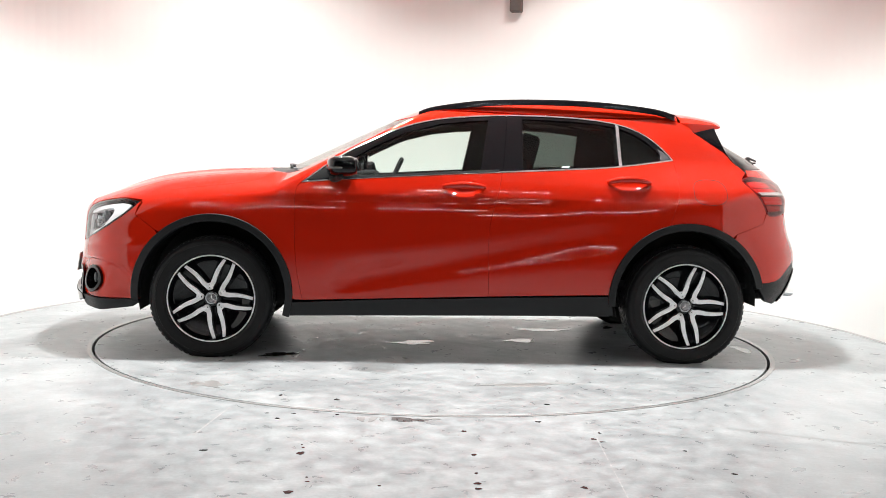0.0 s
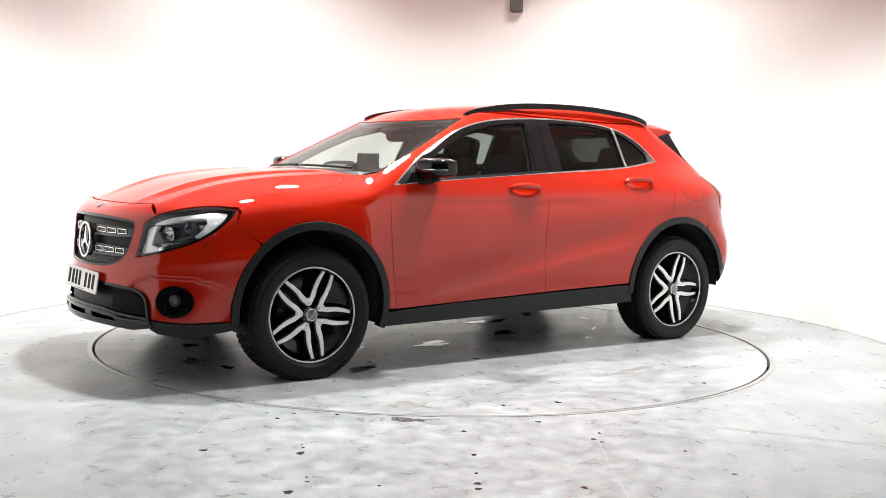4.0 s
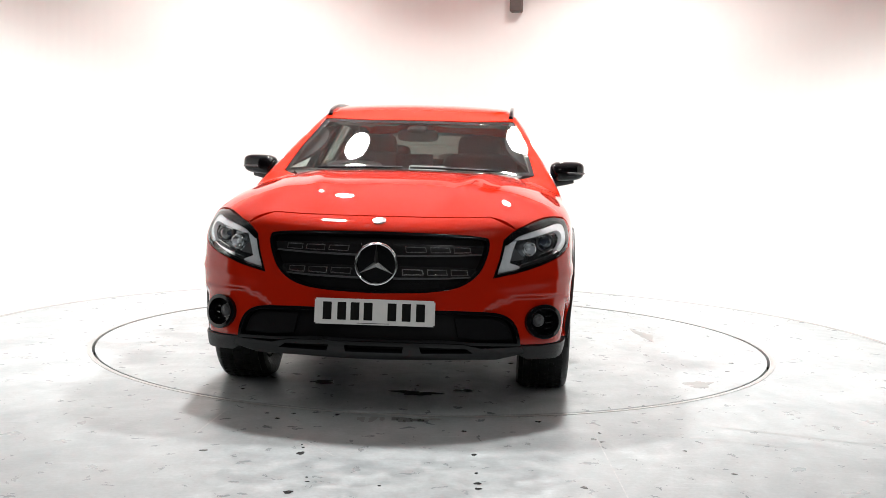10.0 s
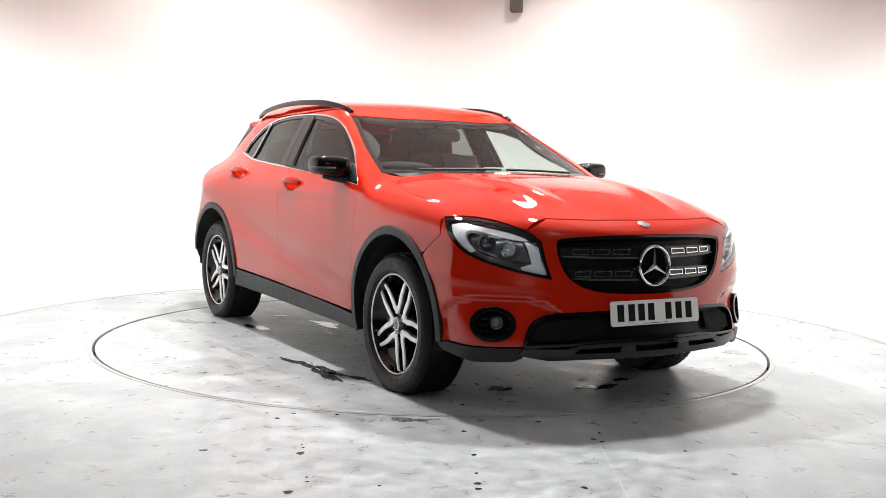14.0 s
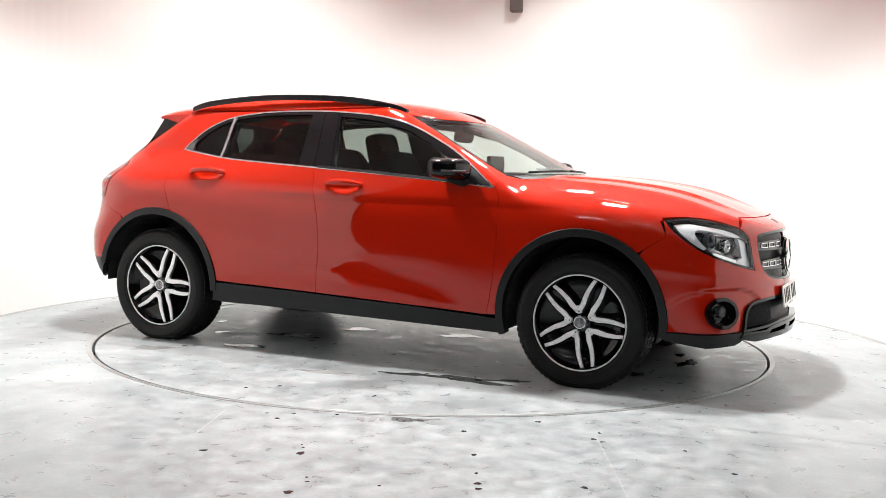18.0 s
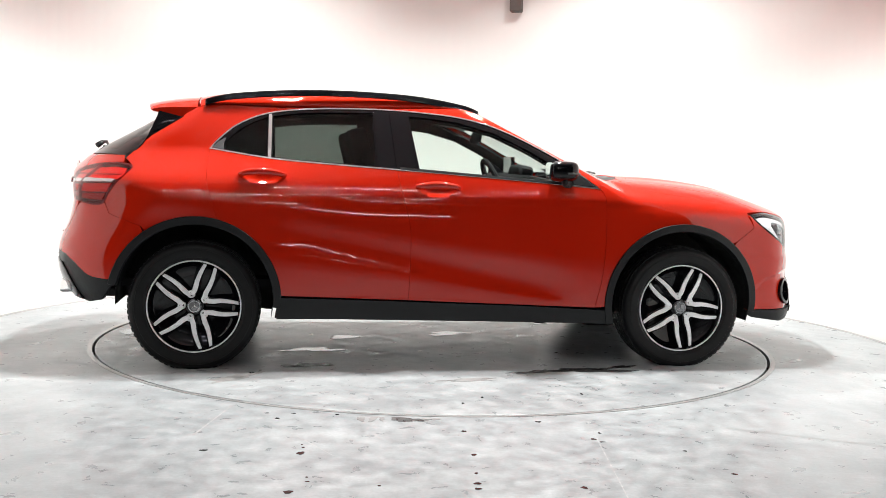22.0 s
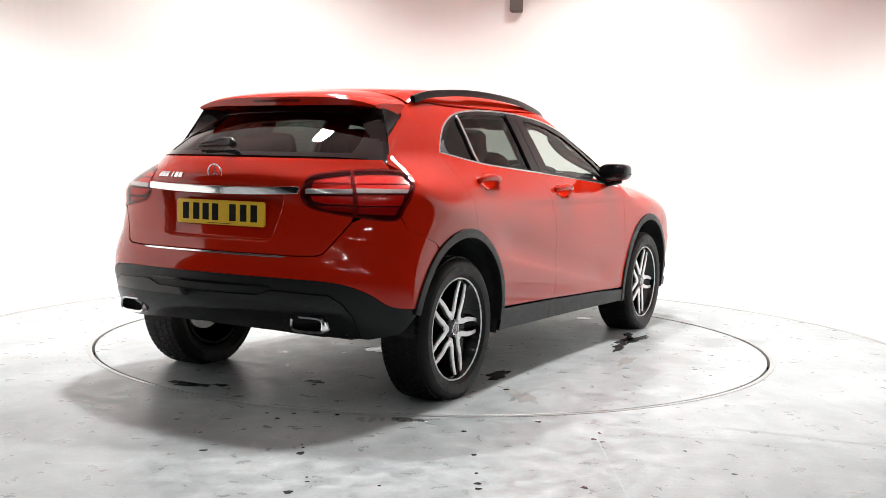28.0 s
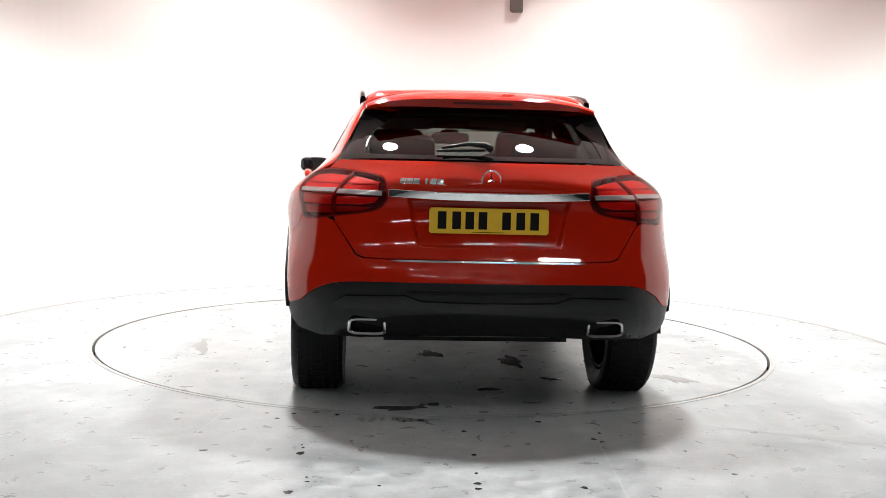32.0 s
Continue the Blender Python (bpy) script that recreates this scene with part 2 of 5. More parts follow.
def side_y(x, z):
    y = PLAN(x) + FLANK(z) - TAPER(x) * step(z, 0.98, 1.18) + 0.028 * np.exp(-((x + 1.55) / 0.35) ** 2 - ((z - 0.92) / 0.10) ** 2)
    line = 0.527 - (x + 0.206) * 0.175
    d = z - line
    m = step(x, -1.05, -0.75) * (1 - step(x, 0.45, 0.8))
    y = y - m * 0.013 * np.exp(-((d - 0.07) / 0.085) ** 2) + m * 0.004 * step(-d, -0.012, 0.012) * np.exp(-np.maximum(-d, 0) / 0.12)
    c = z - 0.912
    m2 = step(x, -0.9, -0.4) * (1 - step(x, 1.1, 1.5))
    y = y - m2 * 0.007 * step(-c, -0.01, 0.012) * np.exp(-np.maximum(-c, 0) / 0.10)
    return y


def body(x, y, z):
    """Below zero inside the body, zero on its skin."""
    a = np.abs(y)
    side = a - side_y(x, z)
    ridge = 0.013 * np.exp(-((a - (0.30 + 0.16 * (2.0 - x))) / 0.055) ** 2) * step(x, 0.9, 1.2) * (1 - step(x, 1.8, 2.15))
    hood = HOOD(x) - 0.026 * (a / 0.6) ** 2 - 0.38 * np.maximum(a - 0.52, 0) ** 1.5 + ridge
    wind = 1.075 + 0.475 * (0.985 - 0.30 * a * a - x)
    roof = ROOF(x) - 0.068 * a * a
    top = smax(hood, smin(wind, roof, 0.06), 0.03)
    over = (z - top) * 0.95
    k = 0.05 + 0.09 * step(x, 0.9, 1.3)
    s = smax(side, over, k)
    front = (x - (NOSE(z) - 0.36 * a * a - 0.16 * a ** 6)) * 0.97
    s = smax(s, front, 0.09)
    w, g = step(z, 0.55, 0.95), step(z, 0.93, 1.09)
    back = (-x - (TAIL(z) - w * ((1 - g) * (0.14 * a * a + 0.80 * a ** 8) + g * 0.75 * a ** 2.44) - (1 - w) * (0.20 * a * a + 0.38 * a ** 6))) * (0.97 - 0.45 * step(z, 1.05, 1.15))
    return smax(s, back, 0.07)


OC, OS = math.cos(radians(38)), math.sin(radians(38))


def outside(kind, uv):
    """Rays that come in upon the body: side (x, z), aslant from above (x, w), top (x, y), front or rear (angle about an upright axis, z)."""
    u, w = uv[:, 0], uv[:, 1]
    zero, one = np.zeros(len(u)), np.ones(len(u))
    if kind == "S":
        return np.stack([u, 1.15 * one, w], 1), np.stack([zero, -one, zero], 1), 1.1
    if kind == "O":
        return np.stack([u, -OS * w + OC * 2.2, OC * w + OS * 2.2], 1), np.stack([zero, -OC * one, -OS * one], 1), 2.1
    if kind == "T":
        return np.stack([u, w, 1.7 * one], 1), np.stack([zero, zero, -one], 1), 1.5
    sx = 1 if kind == "F" else -1
    out = np.stack([sx * np.cos(u), np.sin(u), zero], 1)
    ax = np.stack([sx * 1.2 * one, zero, w], 1)
    return ax + out * 1.5, -out, 1.45


def lift(kind, uv, off=0.0):
    """Points of the skin, and its normals there."""
    uv = np.asarray(uv, float)
    o, d, far = outside(kind, uv)
    ts = np.linspace(0, far, 90)
    best = np.full(len(o), far)
    found = np.zeros(len(o), bool)
    low, lowt = np.full(len(o), 1e9), np.zeros(len(o))
    for t in ts:
        q = o + d * t
        v = body(q[:, 0], q[:, 1], q[:, 2])
        hit = (v <= 0) & ~found
        best[hit] = t
        found |= hit
        less = v < low
        low[less], lowt[less] = v[less], t
    best[~found] = lowt[~found]
    hi, lo = best.copy(), best - ts[1]
    for _ in range(22):
        mid = (hi + lo) / 2
        q = o + d * mid[:, None]
        v = body(q[:, 0], q[:, 1], q[:, 2])
        inside = v <= 0
        hi, lo = np.where(inside, mid, hi), np.where(inside, lo, mid)
    hi[~found] = lowt[~found]
    p = o + d * hi[:, None]
    e = 0.010
    n = np.stack([body(p[:, 0] + e, p[:, 1], p[:, 2]) - body(p[:, 0] - e, p[:, 1], p[:, 2]),
                  body(p[:, 0], p[:, 1] + e, p[:, 2]) - body(p[:, 0], p[:, 1] - e, p[:, 2]),
                  body(p[:, 0], p[:, 1], p[:, 2] + e) - body(p[:, 0], p[:, 1], p[:, 2] - e)], 1)
    n /= np.maximum(np.linalg.norm(n, axis=1), 1e-9)[:, None]
    return p + n * off, n


def rounded(pts, closed=True, n=6, corner=None):
    """A soft line through pts; an index in corner keeps its point sharp."""
    pts = [np.array(p, float) for p in pts]
    corner = set(corner or ())
    m = len(pts)
    out = []
    for i in range(m if closed else m - 1):
        p1, p2 = pts[i], pts[(i + 1) % m]
        p0 = pts[i - 1] if (closed or i > 0) else p1
        p3 = pts[(i + 2) % m] if (closed or i + 2 < m) else p2
        t1 = (p2 - p1) if i in corner else (p2 - p0) / 2
        t2 = (p2 - p1) if (i + 1) % m in corner else (p3 - p1) / 2
        for k in range(n):
            s = k / n
            out.append((2 * s ** 3 - 3 * s ** 2 + 1) * p1 + (s ** 3 - 2 * s ** 2 + s) * t1 + (-2 * s ** 3 + 3 * s ** 2) * p2 + (s ** 3 - s ** 2) * t2)
    if not closed:
        out.append(pts[-1])
    return np.array(out)


def dense(poly, gap):
    out = []
    for i in range(len(poly)):
        a, b = poly[i], poly[(i + 1) % len(poly)]
        k = max(1, int(math.ceil(np.linalg.norm(b - a) / gap)))
        out += [a + (b - a) * j / k for j in range(k)]
    return np.array(out)


def area2(poly):
    x, y = poly[:, 0], poly[:, 1]
    return 0.5 * np.sum(x * np.roll(y, -1) - np.roll(x, -1) * y)


def inset(poly, dist):
    """Moves a closed outline inwards by dist."""
    s = 1 if area2(poly) > 0 else -1
    e = np.roll(poly, -1, 0) - poly
    e /= np.maximum(np.linalg.norm(e, axis=1), 1e-9)[:, None]
    nrm = np.stack([-e[:, 1], e[:, 0]], 1) * s
    a = nrm + np.roll(nrm, 1, 0)
    a /= np.maximum(np.sum(a * a, 1), 0.6)[:, None] / 2
    return poly + a * dist


def within_poly(q, poly):
    x, y = q[:, 0], q[:, 1]
    c = np.zeros(len(q), bool)
    for (x1, y1), (x2, y2) in zip(poly, np.roll(poly, -1, 0)):
        if y1 != y2:
            c ^= ((y1 > y) != (y2 > y)) & (x < (x2 - x1) * (y - y1) / (y2 - y1) + x1)
    return c


def flat_fill(loops, gap):
    """Triangles that fill the first loop and leave the others open."""
    from mathutils.geometry import delaunay_2d_cdt
    loops = [np.asarray(l, float) for l in loops]
    pts, edges = [], []
    for l in loops:
        k = len(pts)
        pts += list(l)
        edges += [(k + i, k + (i + 1) % len(l)) for i in range(len(l))]
    lo, hi = loops[0].min(0), loops[0].max(0)
    gx, gy = np.meshgrid(np.arange(lo[0] + gap / 2, hi[0], gap), np.arange(lo[1] + gap / 2, hi[1], gap))
    gx = gx + (np.arange(gx.shape[0]) % 2)[:, None] * gap / 2
    g = np.stack([gx.ravel(), gy.ravel()], 1)
    keep = within_poly(g, loops[0])
    for l in loops[1:]:
        keep &= ~within_poly(g, l)
    g = g[keep]
    rim = np.concatenate(loops)
    if len(g):
        near = np.ones(len(g), bool)
        for i in range(0, len(g), 2000):
            dd = g[i:i + 2000, None] - rim[None]
            near[i:i + 2000] = (dd * dd).sum(2).min(1) > (gap * 0.45) ** 2
        g = g[near]
    allp = [Vector(p) for p in pts] + [Vector(p) for p in g]
    vs, _, fs, *_ = delaunay_2d_cdt(allp, edges, [], 0, 1e-6)
    vs = np.array([tuple(q) for q in vs])
    fs = np.array([f for f in fs if len(f) == 3])
    c = vs[fs].mean(1)
    ok = within_poly(c, loops[0])
    for l in loops[1:]:
        ok &= ~within_poly(c, l)
    fs = fs[ok]
    t = vs[fs]
    flip = ((t[:, 1, 0] - t[:, 0, 0]) * (t[:, 2, 1] - t[:, 0, 1]) - (t[:, 2, 0] - t[:, 0, 0]) * (t[:, 1, 1] - t[:, 0, 1])) < 0
    fs[flip] = fs[flip][:, ::-1]
    return vs, fs


def skin(name, kind, loops, material, parent, gap=0.035, seam=0.0019, deep=0.026, off=0.0, label="", sides=(1,), edge=0.0015, shape=None):
    """A panel of the body: outlines in one of the projections, laid on the skin, with a rounded rim turned inwards. sides: 1 left, -1 its mirror image."""
    loops = [dense(np.asarray(l, float), gap) for l in loops]
    key = (kind, tuple(l.tobytes() for l in loops), gap, seam, deep, off, edge) if shape is None else None
    if key in SHEETS:
        allp, alln, faces = SHEETS[key]
        return hang(name, allp, alln, faces, material, parent, label, sides)
    if seam:
        loops = [inset(loops[0], seam)] + [inset(l, -seam) for l in loops[1:]]
    vs, fs = flat_fill(loops, gap)
    p, n = lift(kind, vs)
    if shape is not None:
        off = off + shape(p)
        ta = np.cross(n, [0.31, 0.22, 0.92])
        ta /= np.linalg.norm(ta, axis=1)[:, None]
        tb = np.cross(n, ta)
        slope = [(shape(p + q * 0.003) - shape(p - q * 0.003)) / 0.006 for q in (ta, tb)]
        p = p + n * np.asarray(off)[:, None]
        n = n - ta * slope[0][:, None] - tb * slope[1][:, None]
        n /= np.linalg.norm(n, axis=1)[:, None]
    else:
        p = p + n * off
    t = p[fs]
    fn = np.cross(t[:, 1] - t[:, 0], t[:, 2] - t[:, 0])
    if np.sum(fn * n[fs[:, 0]]) < 0:
        fs = fs[:, ::-1]
    count = {}
    for f in fs.tolist():
        for a, b in zip(f, f[1:] + f[:1]):
            count[(a, b)] = 1
    rim = [(a, b) for a, b in count if (b, a) not in count]
    out = np.zeros_like(p)
    for a, b in rim:
        o = np.cross(p[b] - p[a], n[a])
        o /= max(np.linalg.norm(o), 1e-9)
        out[a] += o
        out[b] += o
    out /= np.maximum(np.linalg.norm(out, axis=1), 1e-9)[:, None]
    ids = sorted({i for e in rim for i in e})
    k0, m = len(p), len(ids)
    at = {v: i for i, v in enumerate(ids)}
    q1 = p[ids] + out[ids] * edge - n[ids] * edge
    q2 = p[ids] + out[ids] * edge - n[ids] * deep
    allp = np.concatenate([p, q1, q2])
    alln = np.concatenate([n, out[ids], out[ids]])
    faces = fs.tolist()
    for a, b in rim:
        i, j = at[a], at[b]
        faces.append([b, a, k0 + i, k0 + j])
        faces.append([k0 + j, k0 + i, k0 + m + i, k0 + m + j])
    if key:
        SHEETS[key] = (allp, alln, faces)
    return hang(name, allp, alln, faces, material, parent, label, sides)


SHEETS = {}


def hang(name, allp, alln, faces, material, parent, label, sides):
    """Links a worked-out panel on one side of the car or on both."""
    made = []
    for sd in sides:
        vv, nn, ff = allp.copy(), alln.copy(), faces
        if sd < 0:
            vv[:, 1] *= -1
            nn[:, 1] *= -1
            ff = [f[::-1] for f in faces]
        me = bpy.data.meshes.new(name)
        me.from_pydata(vv.tolist(), [], ff)
        me.materials.append(material)
        me.shade_smooth()
        me.normals_split_custom_set_from_vertices(nn.tolist())
        ob = new(name, me)
        ob.parent = parent
        if label:
            ob["label"] = label
        made.append(ob)
    return made


def arc(cx, cz, r, a0, a1, n=24):
    return [(cx + r * math.cos(radians(a0 + (a1 - a0) * i / n)), cz + r * math.sin(radians(a0 + (a1 - a0) * i / n))) for i in range(n + 1)]


car = tagged(new("car"), "glossy red crossover car with black cladding, on the turntable", "car")
BOTH = (1, -1)

def to(kind, p):
    """Places on the skin, told in one of the projections."""
    p = np.asarray(p)
    if kind == "S":
        return [(q[0], q[2]) for q in p]
    if kind == "O":
        return [(q[0], -OS * q[1] + OC * q[2]) for q in p]
    if kind == "T":
        return [(q[0], q[1]) for q in p]
    sx = 1 if kind == "F" else -1
    return [(math.atan2(q[1], sx * q[0] - 1.2), q[2]) for q in p]


def over(src, pts, dst, n=5):
    """A soft open line told in one projection, carried over into another."""
    line = rounded(pts, False, n)
    return to(dst, lift(src, line)[0])


def full(half):
    """Both halves of an outline that starts and ends on the middle line of the car."""
    half = [tuple(p) for p in half]
    return half + [(a, -b) if FLIP_T else (-a, b) for a, b in half[::-1] if abs(b if FLIP_T else a) > 1e-6]


FLIP_T = False
ARCH_F, ARCH_R = (1.345, 0.358), (-1.345, 0.360)
AR = 0.442
DLO_TOP = [(0.858, 0.993), (0.656, 1.143), (0.464, 1.248), (0.271, 1.331), (0.076, 1.378), (-0.152, 1.401), (-0.381, 1.410), (-0.645, 1.407), (-0.844, 1.393), (-1.011, 1.362), (-1.147, 1.300), (-1.245, 1.215), (-1.285, 1.165)]
DLO_LOW = [(-1.285, 1.165), (-0.96, 1.118), (-0.635, 1.094), (-0.279, 1.073), (0.17, 1.046), (0.648, 1.012), (0.858, 0.993)]
dlo_top, dlo_low = rounded(DLO_TOP, False, 5), rounded(DLO_LOW, False, 4)
DOOR_F = [(0.84, 0.331), (0.873, 0.496), (0.888, 0.686), (0.891, 0.90), (0.880, 0.965), (0.858, 0.993)]
DOOR_B = [(-0.279, 1.073), (-0.257, 0.964), (-0.212, 0.788), (-0.203, 0.611), (-0.213, 0.368)]
DOOR_R = [(-1.285, 1.165), (-1.293, 1.052), (-1.280, 0.955), (-1.233, 0.800)]
door_f, door_b, door_r = rounded(DOOR_F, False), rounded(DOOR_B, False), rounded(DOOR_R, False)
HOOD_SIDE = [(1.035, 0.56), (1.065, 0.655), (1.13, 0.722), (1.25, 0.760), (1.42, 0.776), (1.60, 0.778), (1.70, 0.775)]
LAMP_F = [(0.985, 0.868), (0.945, 0.806), (0.862, 0.735), (0.775, 0.692), (0.69, 0.664), (0.60, 0.640), (0.490, 0.618), (0.518, 0.703), (0.537, 0.784), (0.60, 0.829), (0.72, 0.863), (0.86, 0.880)]
LAMP_R = [(0.494, 1.0), (0.53, 1.048), (0.67, 1.070), (0.876, 1.080), (1.01, 1.068), (1.02, 1.02), (0.955, 0.92), (0.90, 0.857), (0.72, 0.872), (0.54, 0.902), (0.487, 0.95)]

# doors
front_door = list(door_b[::-1]) + [tuple(q) for q in dlo_low if q[0] > -0.277] + list(door_f[::-1][1:])
rear_door_arc = arc(*ARCH_R, AR, 75, 4, 16)
rear_door = [tuple(q) for q in door_r] + rear_door_arc + [tuple(q) for q in door_b[::-1]] + [tuple(q) for q in dlo_low[::-1] if -1.283 < q[0] < -0.281]
DOORS = {}


def hollow(x0, z0):
    """The bowl behind a grab handle."""
    return lambda p: -0.022 * np.maximum(0, 1 - ((p[:, 0] - x0) / 0.105) ** 2 - ((p[:, 2] - z0) / 0.038) ** 2) ** 0.8


for sd in BOTH:
    door = skin("front_door", "S", [np.array(front_door)], RED, car, gap=0.02, sides=(sd,), shape=hollow(-0.058, 0.976), label="red front door skin")[0]
    door2 = skin("rear_door", "S", [np.array(rear_door)], RED, car, gap=0.02, sides=(sd,), shape=hollow(-1.001, 1.021), label="red rear door skin")[0]
    DOORS[sd] = (door, door2)

# front wing
lamp_f = rounded(LAMP_F, True, 5, (0, 6, 8))
fender_low = [tuple(q) for q in door_f]
fender_top = over("T", [(0.870, 0.700), (0.95, 0.63), (1.035, 0.56)], "O")[:-1] + over("T", HOOD_SIDE, "O")
SEAM_F = [(1.769 - 0.101 * i / 8, 0.792 - 0.075 * i / 8) for i in range(9)]
SEAM_R = [(-1.785 + 0.164 * i / 8, 0.815 - 0.060 * i / 8) for i in range(9)]
fender_end = SEAM_F + arc(*ARCH_F, AR, 50, 183, 30)
fender_top = fender_top + to("O", lift("F", [LAMP_F[0], (1.0, 0.86)])[0])
for sd in BOTH:
    skin("front_wing", "O", [np.array(to("O", lift("S", fender_low)[0]) + fender_top + to("O", lift("S", fender_end)[0]))], RED, car, sides=(sd,), gap=0.022)

# side frame: windscreen pillar, roof side, rear quarter
lamp_r = rounded(LAMP_R, True, 5)
BACK_EDGE = [(-1.40, 1.385), (-1.436, 1.335), (-1.603, 1.226), (-1.722, 1.104)]
pillar = over("T", [(0.870, 0.700), (0.60, 0.662), (0.25, 0.586), (0.0, 0.592), (-0.5, 0.596), (-1.0, 0.582), (-1.345, 0.552)], "O")
lamp_front = over("R", [(1.01, 1.068), (1.02, 1.02), (0.955, 0.92), (0.93, 0.88)], "O")
quarter = to("O", lift("S", [tuple(q) for q in dlo_top[1:][::-1]] + [(0.858, 0.993)])[0]) + pillar + to("O", lift("S", BACK_EDGE)[0]) + lamp_front + to("O", lift("S", SEAM_R + arc(*ARCH_R, AR, 124, 76, 16) + [tuple(q) for q in door_r[::-1]])[0])
for sd in BOTH:
    skin("side_frame", "O", [np.array(quarter)], RED, car, sides=(sd,), gap=0.024, seam=0.0012)

# bonnet, roof, windscreen
FLIP_T = True
lamp_top = over("F", [(0.60, 0.829), (0.72, 0.866), (0.86, 0.882), (1.0, 0.874)], "T")
lamp_top = [(x, y) for x, y in lamp_top if x > 1.705]
hood_front = [(2.106, 0), (2.09, 0.28), (2.045, 0.48)]
hood = list(rounded([(1.115, 0), (1.095, 0.30), (1.035, 0.56)], False)) + list(rounded(HOOD_SIDE[:-1], False))[1:] + lamp_top[::-1] + list(rounded(hood_front[::-1], False))
bonnet = skin("bonnet", "T", [np.array(full(hood))], RED, car, gap=0.03, seam=0.0022, label="red bonnet with two raised ridges")[0]
screen = list(rounded([(0.355, 0), (0.33, 0.3), (0.235, 0.560)], False)) + list(rounded([(0.235, 0.560), (0.60, 0.640), (0.853, 0.680)], False))[1:] + list(rounded([(0.853, 0.680), (1.0, 0.31), (1.065, 0)], False))[1:]
skin("windscreen", "T", [np.array(full(screen))], GLASS, car, gap=0.04, deep=0.004, off=-0.003)[0].visible_shadow = False
roof = list(rounded([(0.352, 0), (0.327, 0.3), (0.232, 0.57)], False)) + list(rounded([(0.25, 0.580), (0.0, 0.586), (-0.5, 0.590), (-1.0, 0.576), (-1.345, 0.550)], False)) + [(-1.36, 0.3), (-1.365, 0)]
skin("roof", "T", [np.array(full(roof))], RED, car, gap=0.05)
FLIP_T = False

# front bumper
strip = over("T", [(2.110, 0), (2.094, 0.28), (2.049, 0.48)], "F") + [(0.60, 0.829)]
strip[0] = (0.0, strip[0][1])
lamp_under = [tuple(q) for q in lamp_f]
k9 = max(i for i in range(len(lamp_f)) if i <= 46)
inner = lamp_under[:k9][::-1]
seam_f = to("F", lift("S", SEAM_F)[0])
arch_front = to("F", lift("S", arc(*ARCH_F, AR, 48, -4, 14))[0])
LOWER = [(1.0, 0.322), (0.86, 0.318), (0.70, 0.318), (0.60, 0.322)]
INTAKE = [(0.60, 0.322), (0.585, 0.40), (0.555, 0.443), (0.50, 0.466), (0.41, 0.474), (0.265, 0.479), (0.0, 0.478)]
bumper = strip + inner + seam_f + arch_front + LOWER + list(rounded(INTAKE, False, 4))[1:]
GRILLE = [(0, 0.815), (0.25, 0.811), (0.44, 0.798), (0.474, 0.775), (0.464, 0.71), (0.424, 0.632), (0.345, 0.580), (0.22, 0.557), (0, 0.549)]
grille = full(rounded(GRILLE, False, 5))
FOG = (0.722, 0.420)
fog = [(FOG[0] + 0.090 * math.cos(radians(a)), FOG[1] + 0.074 * math.sin(radians(a))) for a in range(0, 360, 12)]


def cheek(p):
    """The hollow round each fog lamp, under a crease."""
    u = np.arctan2(np.abs(p[:, 1]), p[:, 0] - 1.2)
    q = 1 - (np.abs(u - 0.70) / 0.29) ** 2.4 - (np.abs(p[:, 2] - 0.395) / 0.15) ** 2.4
    crease = np.exp(-((p[:, 2] - 0.585 - 0.10 * (u - 0.55)) / 0.030) ** 2) * step(u, 0.42, 0.60)
    return -0.016 * step(q, 0.0, 0.30) + 0.006 * crease


front_bumper = skin("front_bumper", "F", [np.array(full(bumper)), np.array(grille), np.array(fog), np.array([(-a, b) for a, b in fog])], RED, car, gap=0.017, shape=cheek, label="red front bumper")[0]
# rear
lamp_low = [tuple(q) for q in rounded([(0.72, 0.872), (0.90, 0.857), (0.955, 0.92)], False, 4)][:5]
seam_r = to("R", lift("S", SEAM_R)[0])
arch_rear = to("R", lift("S", arc(*ARCH_R, AR, 126, 165, 10))[0])
BLACK = [(1.0, 0.473), (0.874, 0.49), (0.77, 0.552), (0.64, 0.593), (0.4, 0.603), (0, 0.605)]
rear_bumper = [(0, 0.699), (0.453, 0.697), (0.56, 0.70), (0.597, 0.712), (0.64, 0.76), (0.718, 0.851)] + lamp_low[1:] + [(0.93, 0.872)] + seam_r + arch_rear + list(rounded(BLACK, False, 4))
skin("rear_bumper", "R", [np.array(full(rear_bumper))], RED, car, gap=0.03, label="red rear bumper")
TG = [(0, 0.703), (0.453, 0.701), (0.56, 0.704), (0.594, 0.716), (0.637, 0.763), (0.715, 0.855), (0.72, 0.872), (0.54, 0.902), (0.487, 0.95), (0.494, 1.0), (0.53, 1.048), (0.67, 1.070), (0.80, 1.079), (0.876, 1.082), (0.925, 1.082), (0.912, 1.102), (0.895, 1.122), (0.60, 1.122), (0, 1.122)]


def plate_recess(p):
    a = np.abs(p[:, 1])
    m = (1 - step(a - 0.25 * (p[:, 2] - 0.85), 0.318, 0.336)) * step(p[:, 2] - 0.05 * np.maximum(a - 0.2, 0), 0.752, 0.770) * (1 - step(p[:, 2], 0.945, 0.965))
    return -0.035 * m


